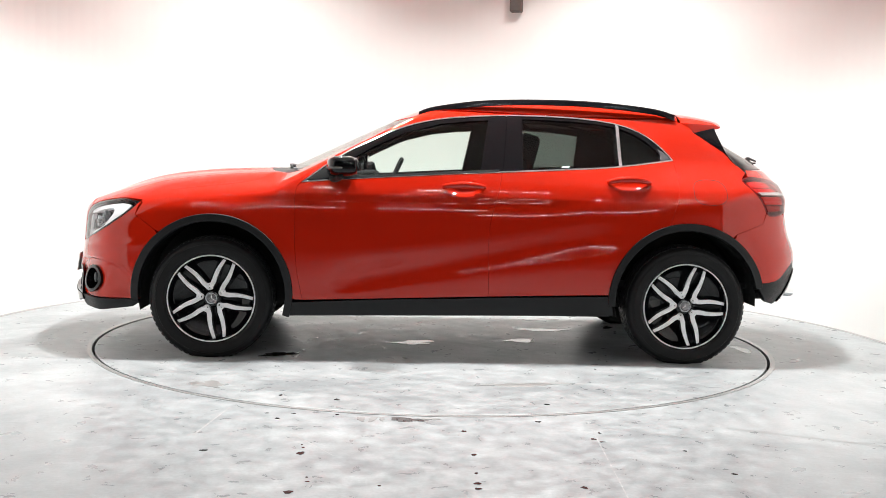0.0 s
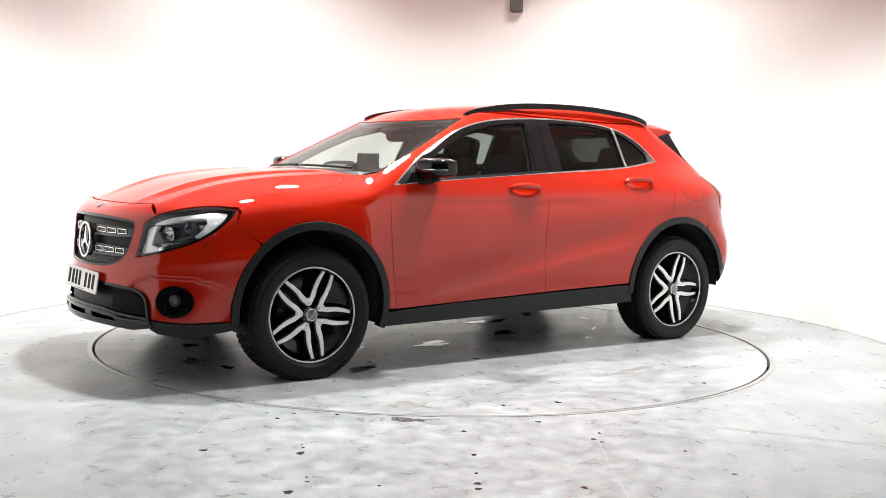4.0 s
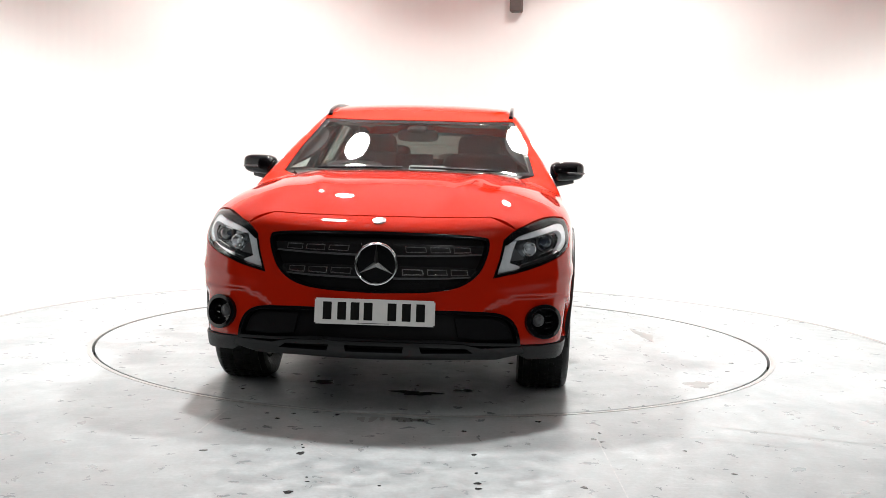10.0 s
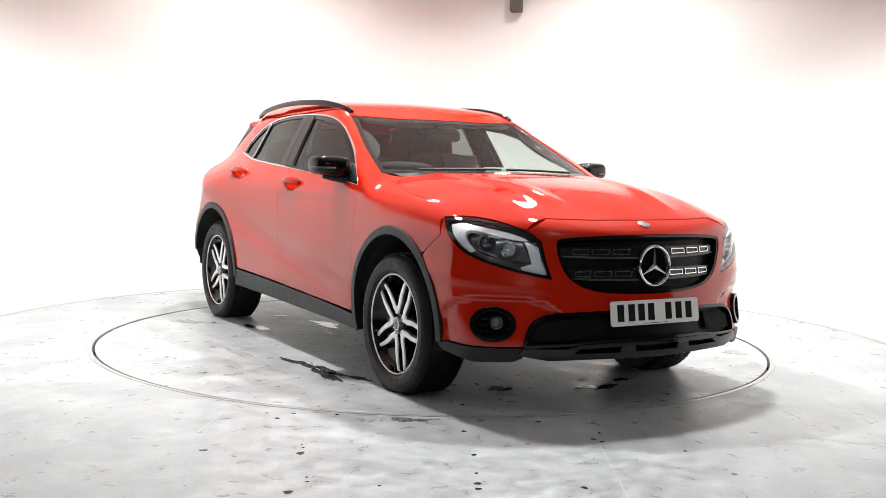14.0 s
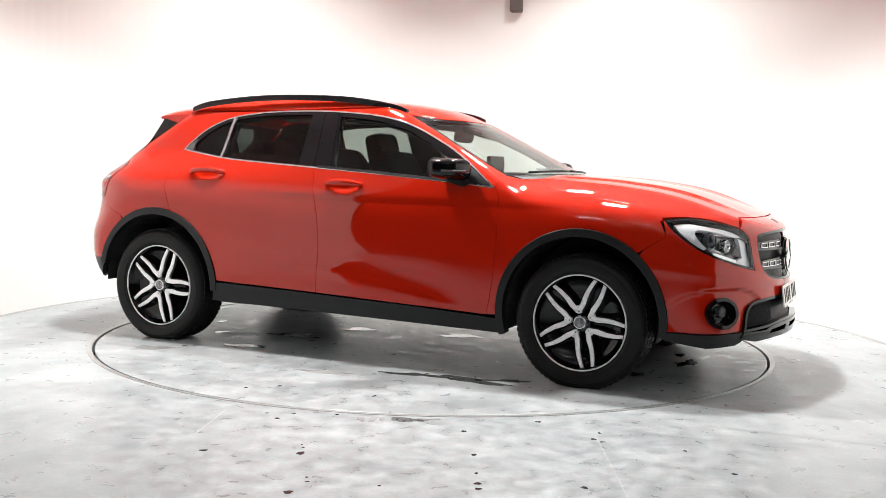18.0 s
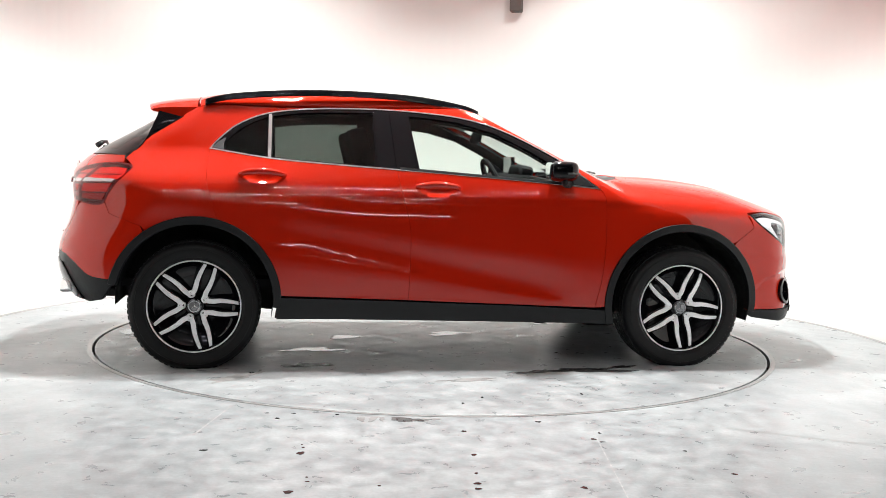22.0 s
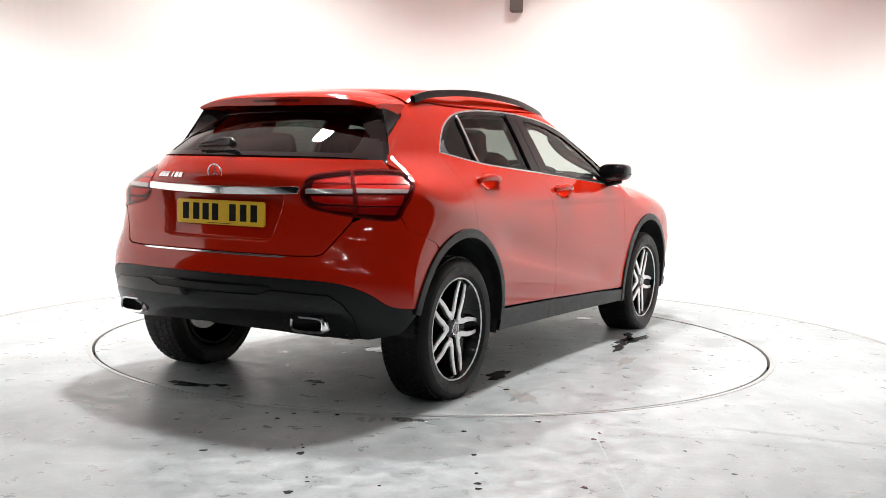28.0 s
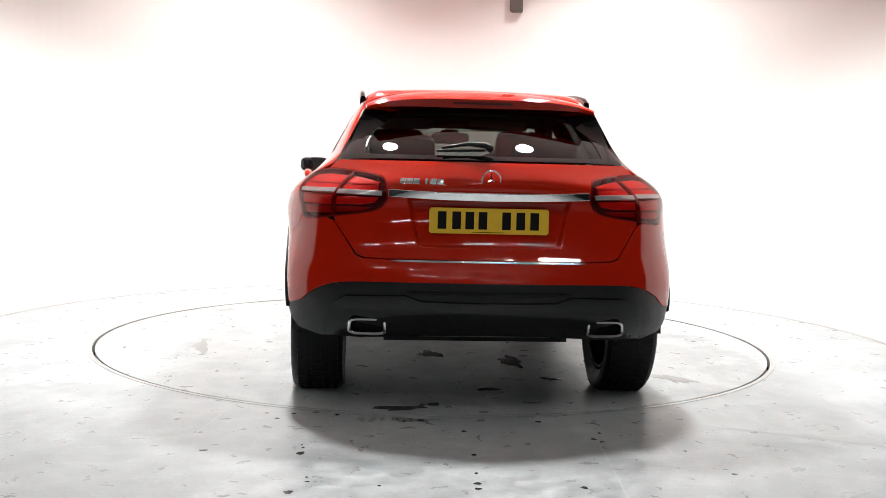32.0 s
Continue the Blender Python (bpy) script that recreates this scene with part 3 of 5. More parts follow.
tailgate = skin("tailgate", "R", [np.array(full(TG))], RED, car, gap=0.010, shape=plate_recess, label="red tailgate with a hollow for the number plate")[0]
glass_edge = to("R", lift("S", [(x - 0.006, z) for x, z in BACK_EDGE[::-1]])[0])
RG = [(0, 1.130), (0.60, 1.130), (0.80, 1.126)] + glass_edge + [(1.02, 1.372), (0.5, 1.372), (0, 1.374)]
rear_window = skin("rear_window", "R", [np.array(full(RG))], TINT_REAR, car, gap=0.04, deep=0.006, off=-0.004, label="dark tinted rear window")[0]
low_r = list(rounded(BLACK[::-1], False, 4)) + [(1.0, 0.44), (0.93, 0.36), (0.80, 0.335), (0.5, 0.36), (0, 0.375)]
rear_valance = skin("rear_valance", "R", [np.array(full(low_r))], PLASTIC, car, gap=0.04, off=-0.003, label="black plastic rear valance")[0]
# side glass, sills and arch cladding
for sd in BOTH:
    sill = [(0.935, 0.316), (0.45, 0.340), (0, 0.354), (-0.213, 0.362), (-0.91, 0.382), (-0.93, 0.272), (-0.5, 0.262), (0.5, 0.247), (0.93, 0.240)]
    skin("sill", "S", [np.array(sill)], PLASTIC, car, sides=(sd,), gap=0.05, off=0.006, label="black plastic sill cladding")
    for c, a0, a1 in ((ARCH_F, -6, 196), (ARCH_R, -4, 168)):
        cl = arc(*c, AR + 0.004, a0, a1, 40) + arc(*c, 0.411, a1, a0, 40)
        skin("arch_trim", "S", [np.array(cl)], PLASTIC, car, sides=(sd,), gap=0.03, off=0.010, seam=0, deep=0.05, edge=0.004, label="black plastic wheel arch trim")

# ---- wheels ----
def turned(profile, n=64):
    """A turned body about the y axis from (radius, y) points."""
    verts, faces = [], []
    k = len(profile)
    for i in range(n):
        a = 2 * math.pi * i / n
        verts += [(r * math.cos(a), y, r * math.sin(a)) for r, y in profile]
    for i in range(n):
        j = (i + 1) % n
        faces += [(i * k + q, i * k + q + 1, j * k + q + 1, j * k + q) for q in range(k - 1)]
    return verts, faces


def mesh_of(name, verts, faces, material, smooth=False):
    me = bpy.data.meshes.new(name)
    me.from_pydata([tuple(v) for v in verts], [], faces)
    me.materials.append(material)
    me.validate()
    if smooth:
        me.shade_smooth()
        me.set_sharp_from_angle(angle=radians(35))
    return me


def ribbon(path, widths, y0, y1, bev=0.002):
    """A bar that follows path in the wheel's plane, y1 its outer face, chamfered."""
    pts = rounded(path, False, 4)
    ws = np.interp(np.linspace(0, 1, len(pts)), np.linspace(0, 1, len(widths)), widths)
    verts, faces = [], []
    for i, p in enumerate(pts):
        t = pts[min(i + 1, len(pts) - 1)] - pts[max(i - 1, 0)]
        t = t / np.linalg.norm(t)
        n = np.array([-t[1], t[0]])
        for o, y in ((-ws[i] / 2 - bev, y0), (-ws[i] / 2 - bev, y1 - bev), (-ws[i] / 2, y1), (ws[i] / 2, y1), (ws[i] / 2 + bev, y1 - bev), (ws[i] / 2 + bev, y0)):
            q = p + n * o
            verts.append((q[0], y, q[1]))
    for i in range(len(pts) - 1):
        faces += [(i * 6 + k, i * 6 + k + 1, i * 6 + 7 + k, i * 6 + 6 + k) for k in range(5)]
    faces += [(0, 1, 2, 3, 4, 5), tuple(range(len(verts) - 1, len(verts) - 7, -1))]
    return verts, faces


def polar(r, a):
    return (r * math.cos(radians(a)), r * math.sin(radians(a)))


TYRE = [(0.240, -0.03), (0.249, -0.010), (0.258, -0.001), (0.263, 0.0015), (0.2645, 0.0035), (0.275, 0.0055), (0.296, 0.008), (0.3055, 0.0075), (0.307, 0.005), (0.318, 0.003), (0.330, -0.006), (0.3385, -0.020), (0.3425, -0.034), (0.3445, -0.05), (0.3445, -0.19), (0.340, -0.212), (0.321, -0.235), (0.285, -0.24), (0.240, -0.215)]
HUB = 0.330


def loaded(verts):
    """A tyre under load: flat where it stands, and a little fuller just above."""
    out = []
    for x, y, z in verts:
        k = max(0.0, (-z - 0.255) / 0.09) * max(0.0, 1 - (x / 0.16) ** 2)
        out.append((x, y + (0.010 * k if y > -0.1 else -0.010 * k) * (1 if abs(y + 0.118) > 0.085 else 0), max(z, -HUB + 0.0005)))
    return out


tyre_v, tyre_f = turned(TYRE, 120)
tyre_me = mesh_of("tyre", loaded(tyre_v), tyre_f, RUBBER, True)
rim_me = mesh_of("wheel", *turned([(0.050, -0.075), (0.12, -0.085), (0.205, -0.060), (0.229, -0.035), (0.2345, -0.012), (0.2365, -0.010), (0.2375, -0.03), (0.228, -0.215), (0.215, -0.215), (0.216, -0.09), (0.12, -0.11), (0.05, -0.10)], 96), GLOSS, True)
lip_me = mesh_of("rim_edge", *turned([(0.2385, -0.014), (0.2395, -0.0085), (0.2410, -0.0065), (0.2442, -0.0065), (0.2460, -0.0085), (0.2470, -0.016)], 96), ALLOY, True)
disc_me = mesh_of("brake_disc", *turned([(0.06, -0.118), (0.148, -0.118), (0.150, -0.122), (0.150, -0.142), (0.06, -0.142)], 48), mat("brake_steel", (0.55, 0.54, 0.53), 0.4, 0.6, 0.15, 25), True)
cap_me = mesh_of("centre_cap", *turned([(0.0004, -0.020), (0.028, -0.021), (0.034, -0.024), (0.036, -0.030), (0.038, -0.055)], 40), mat("cap_grey", (0.22, 0.22, 0.23), 0.28, 0.6, 0.1, 30), True)
capring_me = mesh_of("cap_ring", *turned([(0.0262, -0.0215), (0.0275, -0.0185), (0.031, -0.0185), (0.0325, -0.0225)], 40), CHROME, True)
bolt_me = mesh_of("wheel_bolt", *turned([(0.0003, -0.047), (0.008, -0.047), (0.010, -0.052), (0.010, -0.07)], 10), DARK, True)
boss_me = mesh_of("hub_boss", *turned([(0.034, -0.045), (0.048, -0.047), (0.056, -0.056), (0.060, -0.085)], 40), GLOSS, True)
spoke_me, back_me = [], []
for s in (1, -1):
    path = [polar(0.060, 3 * s), polar(0.078, 12.5 * s), polar(0.098, 17.8 * s), polar(0.140, 21.3 * s), polar(0.188, 25.6 * s), polar(0.242, 29.8 * s)]
    spoke_me.append(mesh_of("spoke_face", *ribbon(path, (0.016, 0.0215, 0.0220, 0.0195, 0.0165, 0.0115), -0.040, -0.030), ALLOY, True))
    back_me.append(mesh_of("spoke", *ribbon(path, (0.032, 0.033, 0.032, 0.029, 0.025, 0.021), -0.085, -0.037, 0.005), GLOSS, True))
eye_me = mesh_of("bolt_seat", *turned([(0.011, -0.044), (0.0125, -0.030), (0.019, -0.0295), (0.021, -0.033), (0.024, -0.07)], 20), ALLOY, True)
arm3_me = mesh_of("cap_star", [(-0.003, -0.0195, 0), (0, -0.0165, 0), (0.003, -0.0195, 0), (0, -0.0195, 0.027), (0, -0.0195, -0.002)], [(0, 1, 3), (1, 2, 3), (0, 4, 1), (4, 2, 1)], CHROME)


def kid(name, me, parent, m=None, label=""):
    ob = new(name, me)
    ob.parent = parent
    if m is not None:
        ob.matrix_basis = m
    if label:
        ob["label"] = label
    return ob


def tread_mesh():
    """Shoulder and centre blocks of the tread in one mesh."""
    verts, faces = [], []
    for row, (yc, n, half, skew) in enumerate(((-0.040, 66, 0.015, 0.25), (-0.078, 66, 0.013, -0.2), (-0.120, 44, 0.016, 0.0), (-0.162, 66, 0.013, 0.2), (-0.200, 66, 0.014, -0.25))):
        for i in range(n):
            a = 2 * math.pi * (i + 0.37 * row) / n
            w = math.pi / n * 0.74
            k = len(verts)
            top = 0.3480 if 0 < row < 4 else 0.3455
            for da, yy, rr in ((-w, -half, 0.337), (w, -half, 0.337), (w, half, 0.337), (-w, half, 0.337), (-w * .94, -half * .92, top), (w * .94, -half * .92, top), (w * .94, half * .92, top), (-w * .94, half * .92, top)):
                aa = a + da + skew * yy
                verts.append((rr * math.cos(aa), yc + yy, rr * math.sin(aa)))
            faces += [(k + 4, k + 5, k + 6, k + 7), (k, k + 1, k + 5, k + 4), (k + 1, k + 2, k + 6, k + 5), (k + 2, k + 3, k + 7, k + 6), (k + 3, k, k + 4, k + 7)]
    return verts, faces


tread_v, tread_f = tread_mesh()
tread_me = mesh_of("tread", [(x, y, max(z, -HUB)) for x, y, z in tread_v], tread_f, RUBBER)
CAL = mat("caliper_grey", (0.20, 0.20, 0.21), 0.45, 0.5, 0.2, 20)


def wheel_at(x, sd, spin):
    w = kid("wheel", rim_me, car, pose(x, 0.868 * sd, HUB, 0, 0, 0 if sd > 0 else 180), "black alloy wheel with five machined twin spokes")
    turn = pose(0, 0, 0, 0, spin, 0)
    kid("tyre", tyre_me, w, None, "black rubber tyre with block tread")
    tagged(kid("tread", tread_me, w), kind="stuff")
    kid("rim_edge", lip_me, w)
    kid("brake_disc", disc_me, w)
    kid("centre_cap", cap_me, w)
    kid("cap_ring", capring_me, w)
    kid("hub_boss", boss_me, w)
    for i in range(3):
        kid("cap_star", arm3_me, w, pose(0, 0, 0, 0, spin + 120 * i, 0))
    for i in range(5):
        a = 79 + 72 * i
        m = turn @ pose(0, 0, 0, 0, -a, 0)
        for q in (0, 1):
            kid("spoke", back_me[q], w, m)
            kid("spoke_face", spoke_me[q], w, m, "machined silver spoke face")
        mb = m @ pose(0.066, 0, 0)
        kid("bolt_seat", eye_me, w, mb)
        kid("wheel_bolt", bolt_me, w, mb)
    v, fc = box_mesh(0.085, 0.165, -0.155, -0.105, -0.075, 0.075)
    kid("brake_caliper", mesh_of("brake_caliper", v, fc, CAL), w, pose(0, 0, 0, 0, 180 if sd > 0 else 0, 0))
    return w


for x in (1.3495, -1.3495):
    for sd in BOTH:
        wheel_at(x, sd, 0 if x > 0 else 4)

# wheel housings and the underside
for cx, cz in (ARCH_F, ARCH_R):
    for sd in BOTH:
        v, fc = [], []
        for i in range(25):
            a = radians(-14 + (208 if cx > 0 else 197) * i / 24)
            for y in (0.862, 0.46):
                v.append((cx + 0.408 * math.cos(a), y * sd, cz + 0.408 * math.sin(a)))
        fc = [(2 * i, 2 * i + 1, 2 * i + 3, 2 * i + 2) for i in range(24)] + [tuple(range(1, 50, 2))]
        add_mesh("wheel_housing", v, fc, DARK, car, "black felt wheel housing")
bm = bmesh.new()
for x0, x1, y, z0 in ((-0.92, 0.92, 0.80, 0.255), (-1.98, -1.76, 0.66, 0.36), (1.77, 2.05, 0.66, 0.27), (-1.62, 1.78, 0.44, 0.27)):
    v, fc = box_mesh(x0, x1, -y, y, z0, 0.40)
    vs = [bm.verts.new(p) for p in v]
    for f in fc:
        bm.faces.new([vs[i] for i in f])
part("underbody", bm, DARK, car, "dark car underside")


def tube(path, radius, n=10, closed=False):
    """A round bar along a path of points."""
    path = [Vector(p) for p in path]
    verts, faces = [], []
    up = Vector((0.03, 0.05, 1)).normalized()
    for i, p in enumerate(path):
        t = (path[min(i + 1, len(path) - 1)] - path[max(i - 1, 0)])
        if closed:
            t = path[(i + 1) % len(path)] - path[i - 1]
        t.normalize()
        s = t.cross(up)
        if s.length < 0.2:
            s = t.cross(Vector((1, 0, 0)))
        s.normalize()
        b = s.cross(t)
        r = radius[i] if isinstance(radius, (list, tuple)) else radius
        verts += [tuple(p + (s * math.cos(2 * math.pi * k / n) + b * math.sin(2 * math.pi * k / n)) * r) for k in range(n)]
    m = len(path)
    for i in range(m if closed else m - 1):
        j = (i + 1) % m
        faces += [(i * n + k, i * n + (k + 1) % n, j * n + (k + 1) % n, j * n + k) for k in range(n)]
    if not closed:
        faces += [tuple(range(n))[::-1], tuple(range((m - 1) * n, m * n))]
    return verts, faces


# exhaust pipe and rear axle under the tail
add_mesh("exhaust_silencer", *tube([(-1.86, -0.56, 0.385), (-1.80, -0.30, 0.37), (-1.80, 0.30, 0.37), (-1.86, 0.56, 0.385)], [0.035, 0.05, 0.05, 0.035], 14), mat("raw_steel", (0.32, 0.315, 0.31), 0.5, 0.6, 0.3, 12), car, "dull steel silencer", True)
add_mesh("rear_axle", *tube([(-1.35, -0.62, 0.31), (-1.42, -0.3, 0.29), (-1.42, 0.3, 0.29), (-1.35, 0.62, 0.31)], 0.035, 10), DARK, car, "", True)

# ---- windows of the sides ----
SMOKE = mat("grey_trim", (0.09, 0.09, 0.095), 0.35, 0.3, 0.08, 30)
SILVER = mat("satin_silver", (0.55, 0.55, 0.56), 0.25, 0.9, 0.06, 30)
WHITE_LAMP = mat("lamp_white", (0.90, 0.92, 0.95), 0.20, 0.25, 0.06, 60)
LENS = glass_mat("lamp_cover", (0.93, 0.95, 0.96))
dlo = np.array([tuple(q) for q in dlo_top] + [tuple(q) for q in dlo_low][1:-1])
dt = dlo_top[np.argsort(dlo_top[:, 0])]
dl = dlo_low[np.argsort(dlo_low[:, 0])]


def zt(x):
    return float(np.interp(x, dt[:, 0], dt[:, 1]))


def zl(x):
    return float(np.interp(x, dl[:, 0], dl[:, 1]))


def pane(x_top0, x_low0, x_top1, x_low1, top=0.022, low=0.012, n=10):
    """An outline between the window line's top and bottom edge, from a front post to a rear post."""
    up = [(x_top0 + (x_top1 - x_top0) * i / n,) for i in range(n + 1)]
    dn = [(x_low1 + (x_low0 - x_low1) * i / n,) for i in range(n + 1)]
    return np.array([(x, zt(x) - top) for x, in up] + [(x, zl(x) + low) for x, in dn])


FRONT_PANE = np.array([(0.70, zl(0.70) + 0.012), (0.655, 1.075), (0.60, zt(0.60) - 0.055), (0.46, zt(0.46) - 0.045), (0.27, zt(0.27) - 0.036), (0.07, zt(0.07) - 0.030), (-0.10, zt(-0.1) - 0.028), (-0.205, zt(-0.2) - 0.028), (-0.185, 1.25), (-0.155, zl(-0.155) + 0.012), (0.2, zl(0.2) + 0.012), (0.5, zl(0.5) + 0.012)])
REAR_PANE = pane(-0.405, -0.395, -0.952, -0.955)
QUARTER_PANE = np.array([(-0.978, zt(-0.978) - 0.022), (-1.06, zt(-1.06) - 0.026), (-1.13, zt(-1.13) - 0.034), (-1.185, zt(-1.185) - 0.045), (-1.205, 1.20), (-1.195, zl(-1.195) + 0.014), (-1.08, zl(-1.08) + 0.012), (-0.978, zl(-0.978) + 0.012)])
chrome_in = inset(dense(dlo, 0.03), 0.0062)
for sd in BOTH:
    door, door2 = DOORS[sd]
    skin("window_trim", "S", [dlo, chrome_in], CHROME, car, sides=(sd,), gap=0.03, seam=0, deep=0.01, off=0.002, label="chrome strip round the side windows")
    skin("window_frame", "S", [chrome_in, FRONT_PANE, REAR_PANE, QUARTER_PANE], GLOSS, car, sides=(sd,), gap=0.035, seam=0, deep=0.02, off=-0.003, label="gloss black window surround")
    w = skin("window", "S", [FRONT_PANE], GLASS, door, sides=(sd,), gap=0.05, seam=0, deep=0.003, off=-0.010, label="clear glass pane")[0]
    w.visible_shadow = False
    skin("window", "S", [REAR_PANE], TINT, door2, sides=(sd,), gap=0.05, seam=0, deep=0.003, off=-0.010, label="dark privacy glass pane")
    skin("quarter_window", "S", [QUARTER_PANE], TINT, car, sides=(sd,), gap=0.05, seam=0, deep=0.003, off=-0.010, label="dark privacy glass pane")
    skin("window_bar", "S", [np.array([(-0.957, zt(-0.957) - 0.010), (-0.973, zt(-0.973) - 0.010), (-0.975, zl(-0.975) + 0.008), (-0.959, zl(-0.959) + 0.008)])], SILVER, car, sides=(sd,), gap=0.03, seam=0, deep=0.008, off=0.003, label="upright silver bar")
    for x0t, x0l, x1t, x1l in ((-0.222, -0.172, -0.312, -0.280), (-0.318, -0.286, -0.398, -0.388)):
        skin("pillar_trim", "S", [pane(x0t, x0l, x1t, x1l, 0.012, 0.010, 3)], GLOSS, car, sides=(sd,), gap=0.03, seam=0, deep=0.006, off=0.001, label="gloss black door post trim")
    tri = np.array([(-1.21, zl(-1.21) + 0.010), (-1.213, 1.20), (-1.20, zt(-1.20) - 0.03), (-1.235, zt(-1.235) - 0.018), (-1.268, zl(-1.268) + 0.012)])
    skin("corner_trim", "S", [tri], SMOKE, car, sides=(sd,), gap=0.02, seam=0, deep=0.004, off=0.001)
    sail = np.array([(0.835, zl(0.835) + 0.012), (0.79, zt(0.79) - 0.014), (0.70, zt(0.70) - 0.016), (0.665, zt(0.665) - 0.03), (0.672, 1.07), (0.71, zl(0.71) + 0.012)])
    skin("mirror_base", "S", [sail], PLASTIC, door, sides=(sd,), gap=0.03, seam=0, deep=0.006, off=0.002, label="black plastic mirror base")
    skin("waist_seal", "S", [np.array([(0.70, zl(0.70) + 0.016), (-0.26, zl(-0.26) + 0.016), (-0.26, zl(-0.26) + 0.004), (0.70, zl(0.70) + 0.004)])], PLASTIC, door, sides=(sd,), gap=0.05, seam=0, deep=0.006, off=0.003)
    # grab handles
    for thing, x0, x1, z in ((door, 0.059, -0.174, 0.983), (door2, -0.881, -1.121, 1.028)):
        path = []
        for i in range(13):
            u = i / 12
            q, nn = lift("S", [(x0 + (x1 - x0) * u, z + 0.004 * math.sin(math.pi * u))])
            q = q[0] + nn[0] * (0.002 + 0.030 * math.sin(math.pi * u) ** 0.5)
            path.append((q[0], q[1] * sd, q[2]))
        hv, hf = tube(path, [0.013 + 0.007 * math.sin(math.pi * i / 12) for i in range(13)], 12)
        add_mesh("door_handle", hv, hf, RED, thing, "red bow door handle", True)
    # mirror
    def rbox(c, r, power=0.45, n=20, m=12):
        verts, faces = [], []
        for i in range(m + 1):
            v = -math.pi / 2 + math.pi * i / m
            for j in range(n):
                u = 2 * math.pi * j / n
                f = lambda q: math.copysign(abs(q) ** power, q)
                verts.append((c[0] + r[0] * f(math.cos(v)) * f(math.cos(u)), c[1] + r[1] * f(math.cos(v)) * f(math.sin(u)), c[2] + r[2] * f(math.sin(v))))
        for i in range(m):
            faces += [(i * n + j, i * n + (j + 1) % n, (i + 1) * n + (j + 1) % n, (i + 1) * n + j) for j in range(n)]
        return verts, faces
    mv, mf = rbox((0, 0, 0), (0.088, 0.098, 0.062), 0.55, 32, 18)
    shaped = []
    for x, y, z in mv:
        k = 1 - 0.18 * (y / 0.098 + 1) / 2
        shaped.append((0.622 - 0.02 * y / 0.098 + x * (1 if x > 0 else 0.85), (0.892 + y) * sd, 1.088 + z * k + 0.006 * (y / 0.098)))
    mirror = add_mesh("door_mirror", shaped, mf, GLOSS, car, "gloss black door mirror", True)
    av, af = tube([(0.70, 0.79 * sd, 1.008), (0.66, 0.83 * sd, 1.020), (0.64, 0.88 * sd, 1.028), (0.63, 0.93 * sd, 1.032)], [0.022, 0.022, 0.020, 0.012], 12)
    add_mesh("mirror_arm", av, af, PLASTIC, mirror, "black plastic arm", True)
    gv = [(0.548, (0.888 + 0.078 * math.copysign(abs(math.cos(k)) ** 0.6, math.cos(k))) * sd, 1.090 + 0.046 * math.copysign(abs(math.sin(k)) ** 0.6, math.sin(k))) for k in [2 * math.pi * i / 28 for i in range(28)]]
    gv2 = [(x - 0.003, y, z) for x, y, z in gv]
    mg = [tuple(range(28)), tuple(range(28, 56))[::-1]] + [(i, (i + 1) % 28, 28 + (i + 1) % 28, 28 + i) for i in range(28)]
    add_mesh("mirror_glass", gv + gv2, mg, CHROME, mirror, "silver mirror glass")
    ind = [(0.622 + 0.090 * math.cos(t) + 0.001, (0.892 + 0.100 * math.sin(t)) * sd, 1.078) for t in [radians(a) for a in range(0, 95, 6)]]
    add_mesh("indicator", *tube(ind, 0.005, 8), SMOKE, mirror, "clear indicator strip", True)
    # roof rail
    rail = rounded([(0.20, 1.418), (0.105, 1.450), (-0.16, 1.490), (-0.494, 1.506), (-0.831, 1.502), (-1.17, 1.473), (-1.318, 1.438)], False, 8)
    verts, faces = [], []
    for i, (x, z) in enumerate(rail):
        y = 0.560 + 0.012 * math.sin(math.pi * i / (len(rail) - 1))
        base = float(lift("T", [(x, y)])[0][0][2]) - 0.012
        wd = 0.013
        top = max(z, base + 0.014)
        base = max(base, top - 0.026)
        for yy, zz in ((y - wd, base), (y - wd, top - 0.006), (y - wd * 0.6, top), (y + wd * 0.6, top - 0.001), (y + wd, top - 0.008), (y + wd * 1.2, base - 0.01)):
            verts.append((x, yy * sd, zz))
    for i in range(len(rail) - 1):
        faces += [(i * 6 + k, i * 6 + (k + 1) % 6, i * 6 + 6 + (k + 1) % 6, i * 6 + 6 + k) for k in range(6)]
    faces += [tuple(range(6)), tuple(range(len(verts) - 6, len(verts)))]
    me = mesh_of("roof_rail", verts, faces, GLOSS, True)
    kid("roof_rail", me, car, None, "gloss black roof rail")
squarish = lambda q: math.copysign(abs(q) ** 0.72, q)
flap = [(-1.462 + 0.096 * squarish(math.cos(radians(a))), 0.988 + 0.072 * squarish(math.sin(radians(a)))) for a in range(0, 360, 8)]
flap_in = [(-1.462 + 0.0935 * squarish(math.cos(radians(a))), 0.988 + 0.0695 * squarish(math.sin(radians(a)))) for a in range(0, 360, 8)]
skin("fuel_flap", "S", [np.array(flap), np.array(flap_in)], DARK, car, sides=(1,), gap=0.02, seam=0, deep=0.001, off=0.0010, edge=0.0, label="round seam of the fuel flap")

